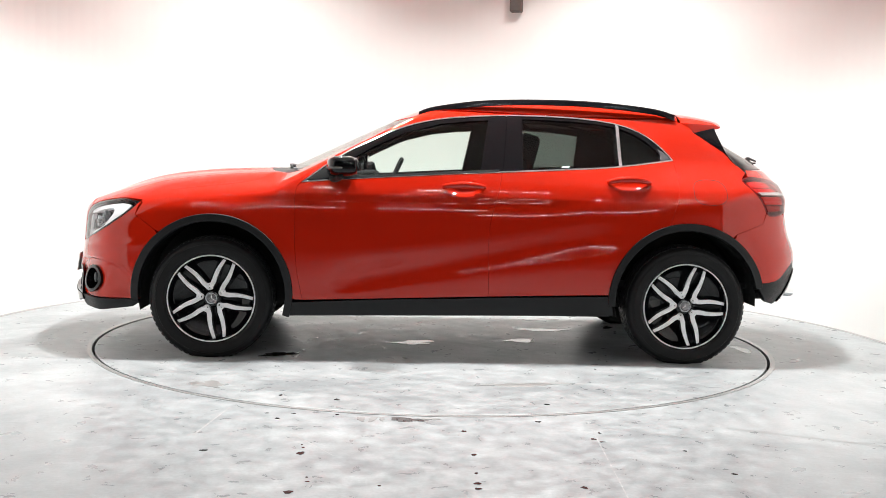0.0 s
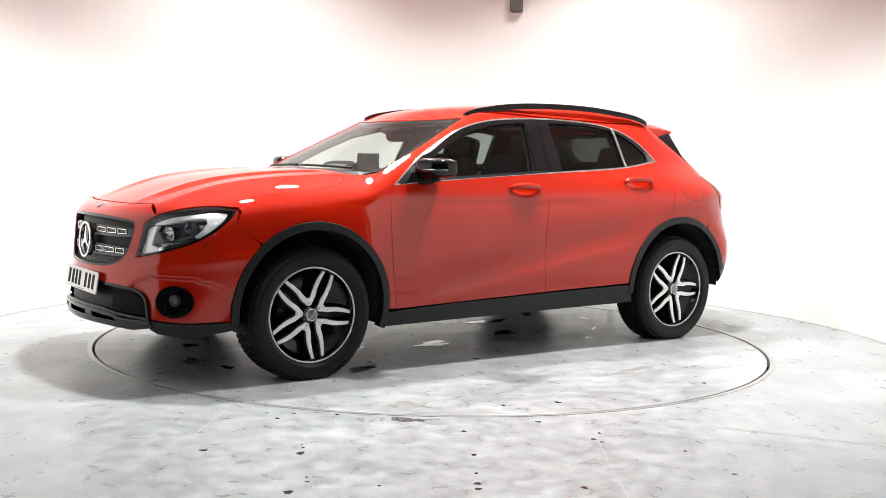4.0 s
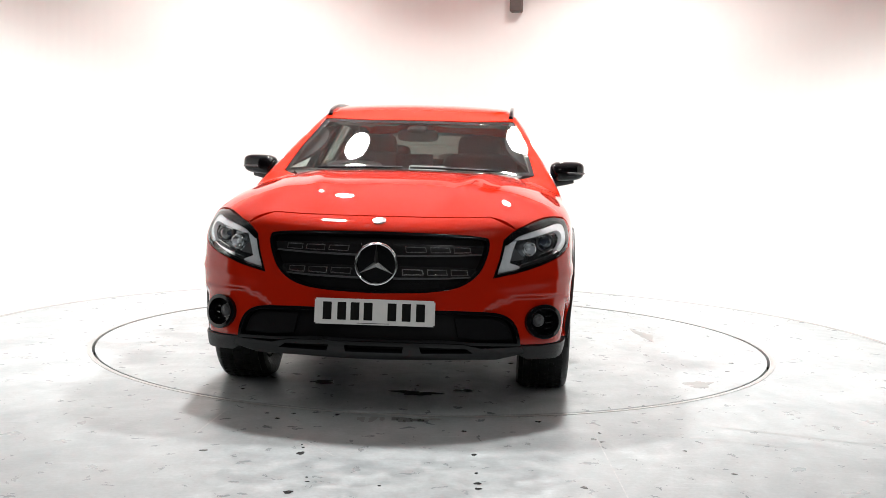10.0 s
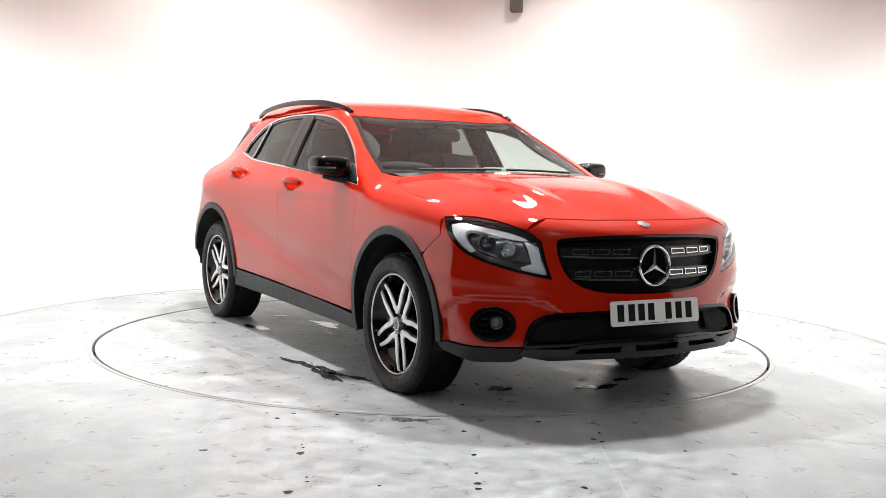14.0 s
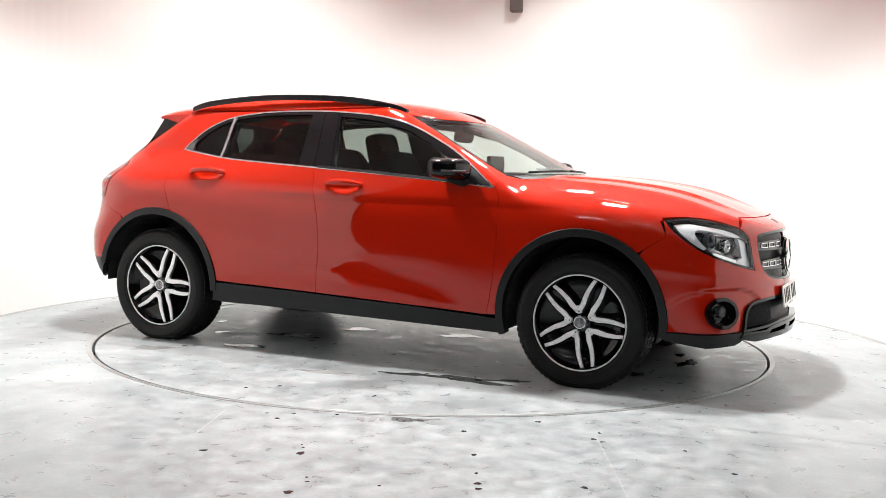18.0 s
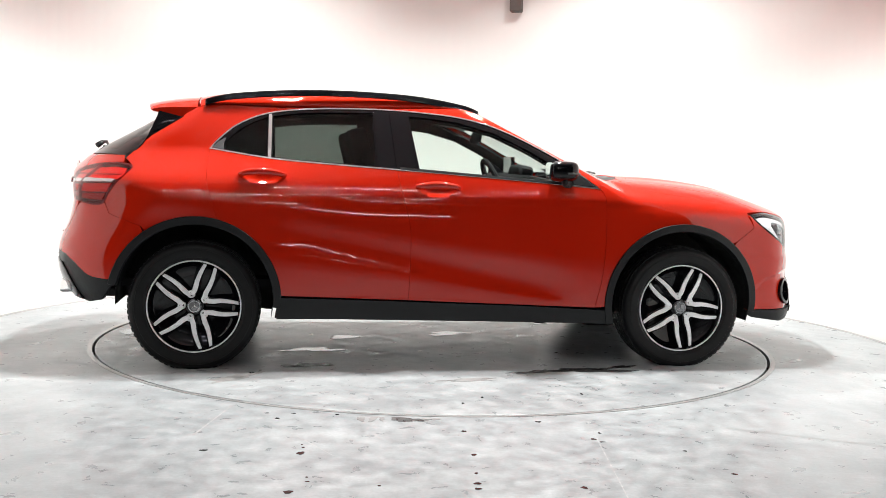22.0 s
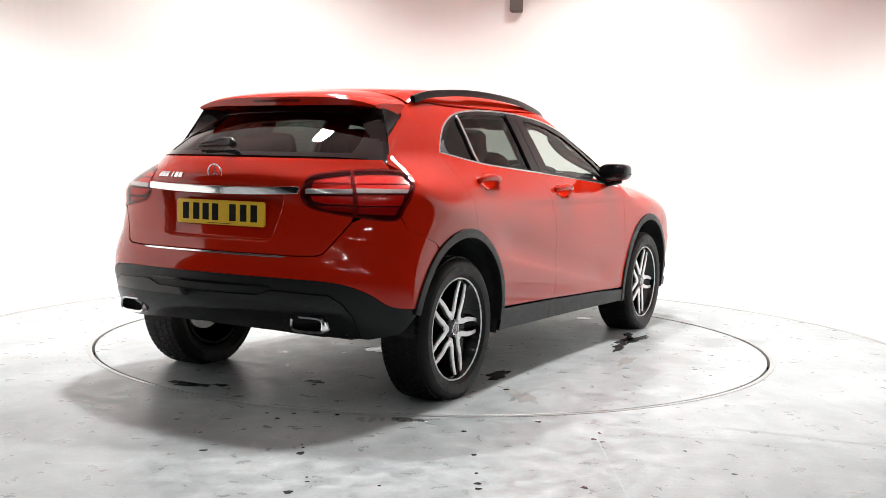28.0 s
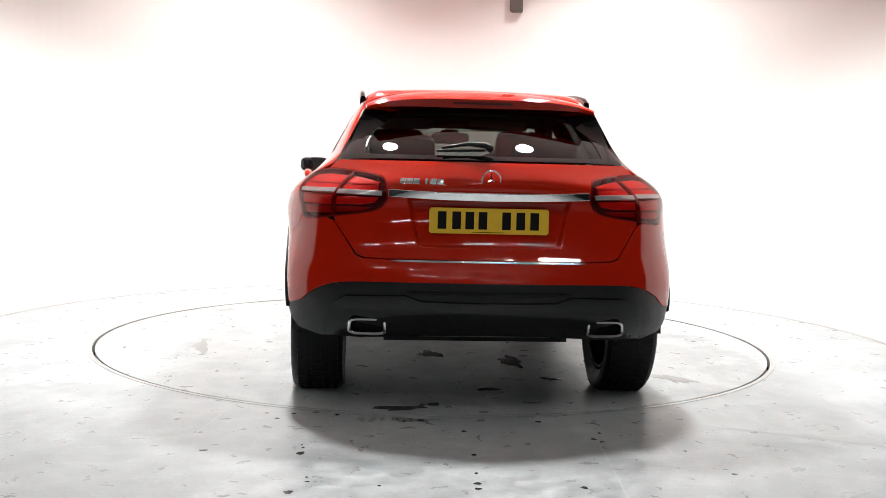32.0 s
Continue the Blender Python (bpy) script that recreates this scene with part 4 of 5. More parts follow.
# ---- spoiler over the rear window ----
verts, faces = [], []
NS = 48
for j in range(NS + 1):
    y = -0.549 + 1.098 * j / NS
    a = abs(y) / 0.549
    zb = float(lift("T", [(-1.362, y)])[0][0][2])
    xe, ze = -1.660 + 0.052 * a ** 2.5, 1.418 - 0.043 * a ** 4
    h = 0.044 - 0.032 * a ** 3
    up = lambda u: zb + (ze - zb) * u + 0.010 * math.sin(math.pi * u) * (1 - 0.5 * a)
    for x, z, wide in ((-1.362, zb + 0.001, 1), (-1.43, up(0.23), 1), (-1.50, up(0.47), 0.995), (-1.57, up(0.71), 0.99), (xe + 0.008, ze + 0.002, 0.982), (xe, ze - 0.004, 0.98), (xe + 0.010, ze - h, 0.985), (-1.56, ze - h - 0.006, 0.99), (-1.455, 1.362 - 0.032 * a ** 2, 1.025), (-1.40, zb - 0.03, 1.0)):
        verts.append((x, y * wide, z))
for j in range(NS):
    faces += [(j * 10 + k, j * 10 + (k + 1) % 10, j * 10 + 10 + (k + 1) % 10, j * 10 + 10 + k) for k in range(10)]
faces += [tuple(range(10))[::-1], tuple(range(NS * 10, NS * 10 + 10))]
spoiler = kid("spoiler", mesh_of("spoiler", verts, faces, RED, True), car, None, "red roof spoiler")
v, fc = box_mesh(-1.662, -1.64, -0.14, 0.14, 1.391, 1.401)
kid("brake_light", mesh_of("brake_light", v, fc, mat("dark_red_lens", (0.10, 0.006, 0.006), 0.1, 0, 0.05)), spoiler, None, "thin dark red high brake light")

# black blades that close the gap between the rear window and the sides
for sd in BOTH:
    front, _ = lift("S", [tuple(q) for q in rounded(BACK_EDGE[1:], False, 5)])
    n = len(front)
    verts = []
    for i, p in enumerate(front):
        u = i / (n - 1)
        back = np.array([-1.566 - 0.098 * u ** 1.1, 0.548 + 0.118 * u, 1.366 - 0.245 * u])
        z_in = 1.352 - 0.226 * u
        inner, nn = lift("R", [(0.86 - 0.01 * u, z_in)], -0.003)
        verts += [p - [0.004, 0.002, 0], p * 0.5 + back * 0.5 + [0, 0.004, 0], back, back + [0.004, -0.008, 0], inner[0]]
    verts = [(q[0], q[1] * sd, q[2]) for q in verts]
    faces = [(i * 5 + k, i * 5 + (k + 1) % 5, i * 5 + 5 + (k + 1) % 5, i * 5 + 5 + k) for i in range(n - 1) for k in range(5)] + [tuple(range(5)), tuple(range(n * 5 - 1, n * 5 - 6, -1))]
    kid("window_blade", mesh_of("window_blade", verts, faces, GLOSS, True), car, None, "gloss black blade beside the rear window")

# ---- nose ----
def ringf(c, ru, rv, n=30):
    return np.array([(c[0] + ru * math.cos(2 * math.pi * i / n), c[1] + rv * math.sin(2 * math.pi * i / n)) for i in range(n)])


MESHM = mat("grille_mesh", (0.005, 0.005, 0.006), 0.45, 0.0, 0.1, 20, spec=0.15)
LOUVRE = mat("louvre_grey", (0.010, 0.010, 0.011), 0.16, 0.0, 0.06, 20, spec=0.4)
grille_back = skin("grille", "F", [np.array(grille)], MESHM, car, gap=0.04, off=-0.045, deep=0.002, seam=0, label="gloss black grille with two louvres and a chrome ring")[0]
rim_in = inset(dense(np.array(grille), 0.03), 0.010)
skin("grille_rim", "F", [np.array(grille), rim_in], GLOSS, grille_back, gap=0.03, off=-0.004, deep=0.05, seam=0)
for zc, cut in ((0.738, 0.455), (0.640, 0.420)):
    for sg in (1, -1):
        bar = np.array([(sg * 0.07, zc + 0.026), (sg * 0.3, zc + 0.024), (sg * cut, zc + 0.018), (sg * (cut - 0.004), zc - 0.022), (sg * 0.3, zc - 0.027), (sg * 0.07, zc - 0.030)])
        lou = skin("louvre", "F", [bar], LOUVRE, grille_back, gap=0.03, off=-0.022, deep=0.02, seam=0, label="dark grey grille louvre")[0]
        line = np.array([(sg * 0.07, zc - 0.024), (sg * 0.3, zc - 0.021), (sg * (cut - 0.01), zc - 0.016), (sg * (cut - 0.01), zc - 0.020), (sg * 0.3, zc - 0.026), (sg * 0.07, zc - 0.030)])
        skin("louvre_edge", "F", [line], SMOKE, grille_back, gap=0.03, off=-0.019, deep=0.006, seam=0)
        for u, w in ((0.165, 0.046), (0.268, 0.044), (0.362, 0.038)):
            u = u if zc > 0.7 else u - 0.012
            o = np.array([(sg * (u - w), zc + 0.015), (sg * (u + w - 0.004), zc + 0.013), (sg * (u + w), zc - 0.010), (sg * (u - w + 0.004), zc - 0.012)])
            i_ = inset(o, 0.0030)
            skin("louvre_frame", "F", [o, i_], CHROME, grille_back, gap=0.02, off=-0.017, deep=0.006, seam=0, edge=0.0008)
# honeycomb strip
hv, hf = [], []
for row in range(3):
    zc = 0.598 - row * 0.013
    for i in range(-30, 31):
        u = (i + 0.5 * (row % 2)) * 0.0125
        if abs(u) > 0.36 - row * 0.05:
            continue
        c, nn = lift("F", [(u, zc)], -0.026)
        for k in range(6):
            a0, a1 = math.pi / 3 * k, math.pi / 3 * (k + 1)
            b = len(hv)
            for aa, rr in ((a0, 0.0072), (a1, 0.0072), (a1, 0.0055), (a0, 0.0055)):
                hv.append((c[0][0], c[0][1] + rr * math.cos(aa), c[0][2] + 0.85 * rr * math.sin(aa)))
            hf.append((b, b + 1, b + 2, b + 3))
tagged(add_mesh("honeycomb", hv, hf, LOUVRE, grille_back, "fine black honeycomb mesh"), kind="stuff")


def ring_badge(name, at, r, tube_r, parent, facing, label, tilt=0.0):
    """A ring with three pointed arms in it, facing along x."""
    m = pose(*at, 0, tilt, 0 if facing > 0 else 180)
    n = 40
    v, fc = tube([(0, r * math.cos(2 * math.pi * i / n), r * math.sin(2 * math.pi * i / n)) for i in range(n)], tube_r, 10, True)
    ob = kid(name, mesh_of(name, v, fc, CHROME, True), parent, m, label)
    w = r * 0.13
    for k in range(3):
        a = math.pi / 2 + 2 * math.pi * k / 3
        d, s = Vector((0, math.cos(a), math.sin(a))), Vector((0, -math.sin(a), math.cos(a)))
        top = Vector((tube_r * 1.2, 0, 0))
        pts = [top, d * (r * 0.97), s * w + d * w * 0.55, s * -w + d * w * 0.55, d * -w * 0.2]
        kid("badge_arm", mesh_of("badge_arm", [tuple(p) for p in pts], [(0, 2, 1), (0, 1, 3), (0, 4, 2), (0, 3, 4)], CHROME), ob)
    return ob


ring_badge("grille_badge", (2.236, 0, 0.675), 0.088, 0.0065, grille_back, 1, "chrome ring badge", -3)
v, fc = turned([(0.0003, 0.0), (0.080, 0.0), (0.086, -0.012)], 40)
kid("badge_plate", mesh_of("badge_plate", [(y, x, z) for x, y, z in v], fc, GLOSS), grille_back, pose(2.226, 0, 0.675), "gloss black disc behind the badge")
hb = lift("T", [(2.150, 0)])[0][0]
v, fc = turned([(0.0003, 0.004), (0.022, 0.004), (0.030, 0.002), (0.031, -0.002)], 32)
kid("bonnet_badge", mesh_of("bonnet_badge", [(x, z, y) for x, y, z in v], fc, SILVER, True), car, pose(hb[0], 0, hb[2] + 0.001, 0, 22, 0), "small round silver badge")

PLATE_W = mat("plate_white", (0.74, 0.74, 0.72), 0.35, 0, 0.03, 30)
PLATE_Y = mat("plate_yellow", (0.80, 0.50, 0.03), 0.35, 0, 0.03, 30)
INK = mat("plate_ink", (0.008, 0.008, 0.008), 0.6, 0, 0.0, spec=0.1)


def number_plate(at, facing, material, parent, tilt):
    bm = bmesh.new()
    r = bmesh.ops.create_cube(bm, size=1.0)
    bmesh.ops.scale(bm, vec=(0.006, 0.52, 0.111), verts=bm.verts)
    bmesh.ops.bevel(bm, geom=[e for e in bm.edges if abs((e.verts[0].co - e.verts[1].co).x) > 0.004], offset=0.006, segments=4, affect="EDGES")
    ob = part("number_plate", bm, material, parent, "plain %s number plate with dark bars" % ("white" if facing > 0 else "yellow"))
    ob.matrix_basis = pose(*at, 0, tilt, 0 if facing > 0 else 180)
    for i, y in enumerate((-0.205, -0.142, -0.085, -0.028, 0.075, 0.137, 0.198)):
        v, fc = box_mesh(0.0025, 0.0036, y - 0.019, y + 0.019, -0.036, 0.040)
        kid("bar", mesh_of("bar", v, fc, INK), ob)
    v, fc = box_mesh(0.0025, 0.0034, -0.075, 0.065, -0.0500, -0.0475)
    kid("bar", mesh_of("bar", v, fc, INK), ob)
    return ob


number_plate((2.253, 0, 0.468), 1, PLATE_W, car, -8)
number_plate((-2.050, 0, 0.867), -1, PLATE_Y, car, 0)

# headlamps
HOUSING = mat("lamp_housing", (0.26, 0.27, 0.29), 0.16, 0.8, 0.1, 20)
PROJECTOR = mat("projector_glass", (0.020, 0.026, 0.040), 0.02, 0.0, 0.02, 20, coat=1.0)
GUIDE = [(0.572, 0.783), (0.64, 0.813), (0.72, 0.837), (0.80, 0.853), (0.88, 0.862), (0.942, 0.853), (0.922, 0.808), (0.875, 0.760), (0.825, 0.727), (0.802, 0.735), (0.838, 0.770), (0.857, 0.808), (0.835, 0.830), (0.75, 0.815), (0.65, 0.790)]
FOOT = [(0.608, 0.786), (0.548, 0.768), (0.531, 0.70), (0.503, 0.633), (0.60, 0.652), (0.628, 0.664), (0.573, 0.684), (0.590, 0.745)]
KEEL = [(0.612, 0.653), (0.70, 0.677), (0.78, 0.702), (0.84, 0.738), (0.826, 0.747), (0.775, 0.718), (0.70, 0.696), (0.622, 0.674)]
for sd in BOTH:
    hl = skin("headlamp", "F", [lamp_f], HOUSING, car, sides=(sd,), gap=0.025, off=-0.055, deep=0.004, label="clear headlamp with silver light guide and two projectors")[0]
    skin("lamp_rim", "F", [lamp_f, inset(dense(lamp_f, 0.02), 0.012)], GLOSS, hl, sides=(sd,), gap=0.02, off=-0.003, deep=0.055, label="gloss black lamp rim")
    brow = np.array([(0.540, 0.760), (0.537, 0.784), (0.60, 0.825), (0.72, 0.859), (0.86, 0.876), (0.86, 0.866), (0.72, 0.842), (0.61, 0.803), (0.556, 0.764)])
    skin("lamp_brow", "F", [brow], GLOSS, hl, sides=(sd,), gap=0.02, off=-0.008, deep=0.02, seam=0, label="gloss black brow")
    skin("lamp_cover", "F", [lamp_f], LENS, hl, sides=(sd,), gap=0.02, off=-0.001, deep=0.002, edge=0.0005)[0].visible_shadow = False
    skin("light_guide", "F", [rounded(GUIDE, True, 3, (0, 5, 8, 9))], WHITE_LAMP, hl, sides=(sd,), gap=0.015, off=-0.014, deep=0.02, label="white light guide")
    skin("lower_reflector", "F", [np.array(FOOT)], WHITE_LAMP, hl, sides=(sd,), gap=0.02, off=-0.022, deep=0.02, label="silver lower reflector")
    skin("chrome_keel", "F", [rounded(KEEL, True, 3, (0, 3, 4, 7))], CHROME, hl, sides=(sd,), gap=0.015, off=-0.018, deep=0.02, seam=0, label="thin chrome lower edge")
    skin("facet", "F", [np.array([(0.578, 0.690), (0.645, 0.700), (0.600, 0.748)])], SMOKE, hl, sides=(sd,), gap=0.02, off=-0.030, deep=0.02, seam=0, label="dark grey facet")
    for (u, z), r, glassy in (((0.672, 0.744), 0.029, False), ((0.762, 0.777), 0.036, True)):
        c, nn = lift("F", [(u, z)], -0.040)
        c = c[0] * np.array([1, sd, 1])
        cup = [(r * 0.92, 0.002), (r * 1.0, 0.010), (r * 1.10, 0.008), (r * 1.16, 0.0), (r * 1.16, -0.02)] if glassy else [(0.0003, -0.016), (r * 0.35, -0.014), (r * 0.75, -0.004), (r * 1.0, 0.012), (r * 1.1, 0.010), (r * 1.15, -0.02)]
        vv, fc = turned(cup, 28)
        pj = kid("projector", mesh_of("projector", [(y, x, z2) for x, y, z2 in vv], fc, SMOKE if glassy else CHROME, True), hl, pose(*c, 0, 0, 18 * sd), "round projector in a dark bezel" if glassy else "round chrome reflector")
        vv, fc = turned([(0.0003, 0.022), (r * 0.5, 0.018), (r * 0.8, 0.009), (r * 0.95, 0.0)] if glassy else [(0.0003, 0.010), (r * 0.18, 0.008), (r * 0.25, -0.012)], 28)
        kid("projector_lens" if glassy else "bulb", mesh_of("projector_lens", [(y, x, z2) for x, y, z2 in vv], fc, PROJECTOR if glassy else WHITE_LAMP, True), pj)
    for u0, z0, u1, z1 in ((0.708, 0.798, 0.812, 0.818), (0.716, 0.712, 0.800, 0.742)):
        skin("projector_edge", "F", [np.array([(u0, z0), (u1, z1), (u1, z1 + 0.004), (u0, z0 + 0.004)])], SILVER, hl, sides=(sd,), gap=0.02, off=-0.026, deep=0.006, seam=0)
    # fog lamp
    fl = skin("fog_lamp", "F", [np.array(fog)], GLOSS, car, sides=(sd,), gap=0.03, off=-0.045, deep=0.002, seam=0, label="round fog lamp in a gloss black bezel")[0]
    skin("bezel", "F", [np.array(fog), ringf(FOG, 0.074, 0.061)], GLOSS, fl, sides=(sd,), gap=0.02, off=0.002, deep=0.05, seam=0, edge=0.003)
    c, nn = lift("F", [(FOG[0] - 0.015, FOG[1] + 0.008)], -0.03)
    c = c[0] * np.array([1, sd, 1])
    vv, fc = turned([(0.0003, 0.010), (0.014, 0.008), (0.021, 0.003), (0.023, 0.0), (0.028, 0.003), (0.030, -0.02)], 28)
    kid("lamp_glass", mesh_of("lamp_glass", [(y, x, z2) for x, y, z2 in vv], fc, SMOKE, True), fl, pose(*c, 0, 0, 25 * sd), "clear lamp glass")
    for k in range(3):
        zz = FOG[1] - 0.036 + k * 0.028
        skin("slat", "F", [np.array([(FOG[0] + 0.02, zz), (FOG[0] + 0.065, zz + 0.002), (FOG[0] + 0.065, zz + 0.007), (FOG[0] + 0.02, zz + 0.005)])], LOUVRE, fl, sides=(sd,), gap=0.02, off=-0.025, deep=0.01, seam=0)

# lower front
inner_low = [(0, 0.472)] + [tuple(q) for q in rounded(INTAKE[::-1], False, 4)][1:] + [(0.60, 0.320), (0.40, 0.330), (0.26, 0.344), (0, 0.346)]
intake = skin("lower_intake", "F", [np.array(full(inner_low))], MESHM, car, gap=0.03, off=-0.035, deep=0.002, seam=0, label="black lower air intake")[0]
skin("intake_rim", "F", [np.array(full(inner_low)), inset(dense(np.array(full(inner_low)), 0.03), 0.012)], GLOSS, intake, gap=0.03, off=0.001, deep=0.04, seam=0, label="gloss black intake rim")
for sg in (1, -1):
    side_mesh = np.array([(sg * 0.33, 0.448), (sg * 0.49, 0.444), (sg * 0.545, 0.415), (sg * 0.572, 0.352), (sg * 0.42, 0.352), (sg * 0.34, 0.366)])
    skin("intake_mesh", "F", [side_mesh], mat("mesh_black", (0.006, 0.006, 0.007), 0.7, 0, 0.2, 60, 0.8, 250, spec=0.08) if sg > 0 else bpy.data.materials["mesh_black"], intake, gap=0.03, off=-0.016, deep=0.01, seam=0, label="black mesh insert")
skid_half = [(0, 0.342), (0.26, 0.340), (0.36, 0.334), (0.43, 0.316), (0.60, 0.318), (0.62, 0.29), (0.5, 0.268), (0.30, 0.272), (0, 0.270)]
slots = [np.array([(-0.12, 0.327), (0.12, 0.327), (0.115, 0.297), (-0.115, 0.297)])] + [np.array([(sg * 0.18, 0.326), (sg * 0.37, 0.318), (sg * 0.40, 0.296), (sg * 0.19, 0.297)]) for sg in (1, -1)]
skin("skid_bar", "F", [np.array(full(skid_half))] + slots, GLOSS, car, gap=0.03, off=0.006, deep=0.05, seam=0, edge=0.003, label="gloss black skid bar with three slots")
skin("skid_recess", "F", [np.array([(-0.42, 0.335), (0.42, 0.335), (0.42, 0.285), (-0.42, 0.285)])], DARK, car, gap=0.04, off=-0.04, deep=0.002, seam=0)
for sd in BOTH:
    lip_poly = [(0.60, 0.320), (0.70, 0.316), (0.86, 0.316), (1.0, 0.320), (1.0, 0.302), (0.965, 0.276), (0.80, 0.248), (0.64, 0.256), (0.60, 0.275)]
    skin("front_lip", "F", [np.array(lip_poly)], PLASTIC, car, sides=(sd,), gap=0.03, off=-0.002, deep=0.03, label="black plastic front lip")

# ---- tail ----
LAMP_RED = mat("lamp_red", (0.62, 0.020, 0.016), 0.25, 0.0, 0.12, 60, spec=0.4)
LAMP_RIB = mat("lamp_rib", (0.30, 0.008, 0.008), 0.2, 0.0, 0.1, 60)
STRIPE = mat("lamp_stripe", (0.45, 0.42, 0.42), 0.15, 0.4, 0.20, 90)
LAMP_DEEP = mat("lamp_smoked", (0.060, 0.004, 0.006), 0.12, 0.0, 0.08, 20, spec=0.4)
LAMP_RIM = mat("lamp_rim_red", (0.15, 0.008, 0.010), 0.1, 0.0, 0.08, 20, spec=0.5)
RED_LENS = glass_mat("red_lens", (0.80, 0.40, 0.38))
for sd in BOTH:
    tl = skin("tail_lamp", "R", [lamp_r], LAMP_DEEP, car, sides=(sd,), gap=0.02, off=-0.016, label="red tail lamp with a clear stripe and smoked rim")[0]
    skin("smoked_rim", "R", [lamp_r, inset(dense(lamp_r, 0.02), 0.008)], LAMP_RIM, tl, sides=(sd,), gap=0.02, off=0.002, deep=0.02, seam=0.001, label="smoked dark red rim")
    for name, pts, m, o in (("red_segment", [(0.545, 1.030), (0.60, 1.042), (0.68, 1.052), (0.716, 1.055), (0.716, 0.996), (0.536, 0.992)], LAMP_RED, -0.008),
                            ("red_segment", [(0.738, 1.056), (0.88, 1.063), (0.978, 1.056), (0.998, 1.02), (0.978, 0.998), (0.738, 0.996)], LAMP_RED, -0.008),
                            ("clear_stripe", [(0.512, 0.986), (0.718, 0.989), (0.718, 0.972), (0.512, 0.968)], STRIPE, 0.0048),
                            ("clear_stripe", [(0.736, 0.993), (0.975, 0.992), (0.962, 0.978), (0.736, 0.976)], STRIPE, 0.0048),
                            ("red_segment", [(0.530, 0.959), (0.716, 0.964), (0.716, 0.926), (0.60, 0.926), (0.545, 0.936)], LAMP_RED, -0.008),
                            ("red_segment", [(0.738, 0.972), (0.952, 0.973), (0.935, 0.926), (0.738, 0.922)], LAMP_RED, -0.008),
                            ("low_segment", [(0.560, 0.914), (0.716, 0.916), (0.716, 0.892), (0.60, 0.900)], LAMP_RIB, -0.008),
                            ("low_segment", [(0.738, 0.913), (0.925, 0.917), (0.905, 0.884), (0.738, 0.888)], LAMP_RIB, -0.008)):
        skin(name, "R", [np.array(pts)], m, tl, sides=(sd,), gap=0.02, off=o, deep=0.008, seam=0)
    for z0, u0, u1 in ((1.018, 0.542, 0.712), (1.020, 0.742, 0.985)):
        skin("lamp_line", "R", [np.array([(u0, z0), (u1, z0 + 0.002), (u1, z0 + 0.007), (u0, z0 + 0.005)])], LAMP_RIB, tl, sides=(sd,), gap=0.02, off=-0.006, deep=0.003, seam=0)
    skin("lamp_seam", "R", [np.array([(0.720, 1.068), (0.734, 1.069), (0.734, 0.874), (0.720, 0.874)])], LAMP_RIM, tl, sides=(sd,), gap=0.02, off=0.0032, deep=0.02, seam=0)
    skin("lamp_cover", "R", [lamp_r], RED_LENS, tl, sides=(sd,), gap=0.02, off=0.004, deep=0.003, edge=0.001, label="clear red lamp cover")[0].visible_shadow = False
    # tail pipe trim
    c, nn = lift("R", [(0.545, 0.402)])
    c = c[0]
    outer, inner = [], []
    for i in range(36):
        a = 2 * math.pi * i / 36
        f = lambda q, e: math.copysign(abs(q) ** e, q)
        outer.append((0.086 * f(math.cos(a), 0.45), 0.038 * f(math.sin(a), 0.5)))
        inner.append((0.072 * f(math.cos(a), 0.45), 0.026 * f(math.sin(a), 0.5)))
    verts = []
    for ring, x in ((outer, 0.10), (outer, -0.012), ([(p[0] * 0.94, p[1] * 0.9) for p in outer], -0.020), (inner, -0.016), (inner, 0.10)):
        verts += [(x, p[0], p[1]) for p in ring]
    faces = [(k * 36 + i, k * 36 + (i + 1) % 36, k * 36 + 36 + (i + 1) % 36, k * 36 + 36 + i) for k in range(4) for i in range(36)]
    tp = kid("tailpipe_trim", mesh_of("tailpipe_trim", verts, faces, CHROME, True), car, pose(c[0] - 0.012, c[1] * sd, c[2] + 0.004, 0, 0, -6 * sd), "chrome tailpipe trim")
    kid("pipe_inside", mesh_of("pipe_inside", [(0.06, p[0], p[1]) for p in inner], [tuple(range(36))], DARK), tp)
diff_half = [(0, 0.518), (0.30, 0.522), (0.37, 0.546), (0.62, 0.536), (0.675, 0.50), (0.715, 0.45), (0.76, 0.352), (0.60, 0.352), (0.30, 0.372), (0, 0.378)]
skin("diffuser", "R", [np.array(full(diff_half))], GLOSS, rear_valance, gap=0.03, off=0.006, deep=0.03, seam=0, edge=0.004, label="gloss black diffuser panel")
skin("diffuser_line", "R", [np.array([(-0.33, 0.566), (0.33, 0.566), (0.37, 0.560), (0.33, 0.558), (-0.33, 0.558), (-0.37, 0.560)])], GLOSS, rear_valance, gap=0.03, off=0.003, deep=0.004, seam=0)
skin("chrome_strip", "R", [np.array(full([(0, 0.990), (0.25, 0.990), (0.478, 0.992), (0.478, 0.968), (0.25, 0.962), (0, 0.960)]))], CHROME, tailgate, gap=0.03, off=0.014, deep=0.03, seam=0, edge=0.004, label="chrome handle strip")
skin("loading_strip", "R", [np.array(full([(0, 0.696), (0.40, 0.695), (0.44, 0.692), (0.40, 0.689), (0, 0.690)]))], CHROME, car, gap=0.03, off=0.006, deep=0.008, seam=0, label="thin chrome loading edge")
rb = lift("R", [(0.0, 1.045)])[0][0]
ring_badge("tail_badge", (rb[0] - 0.004, 0, rb[2]), 0.040, 0.0035, tailgate, -1, "small chrome ring badge", 8)
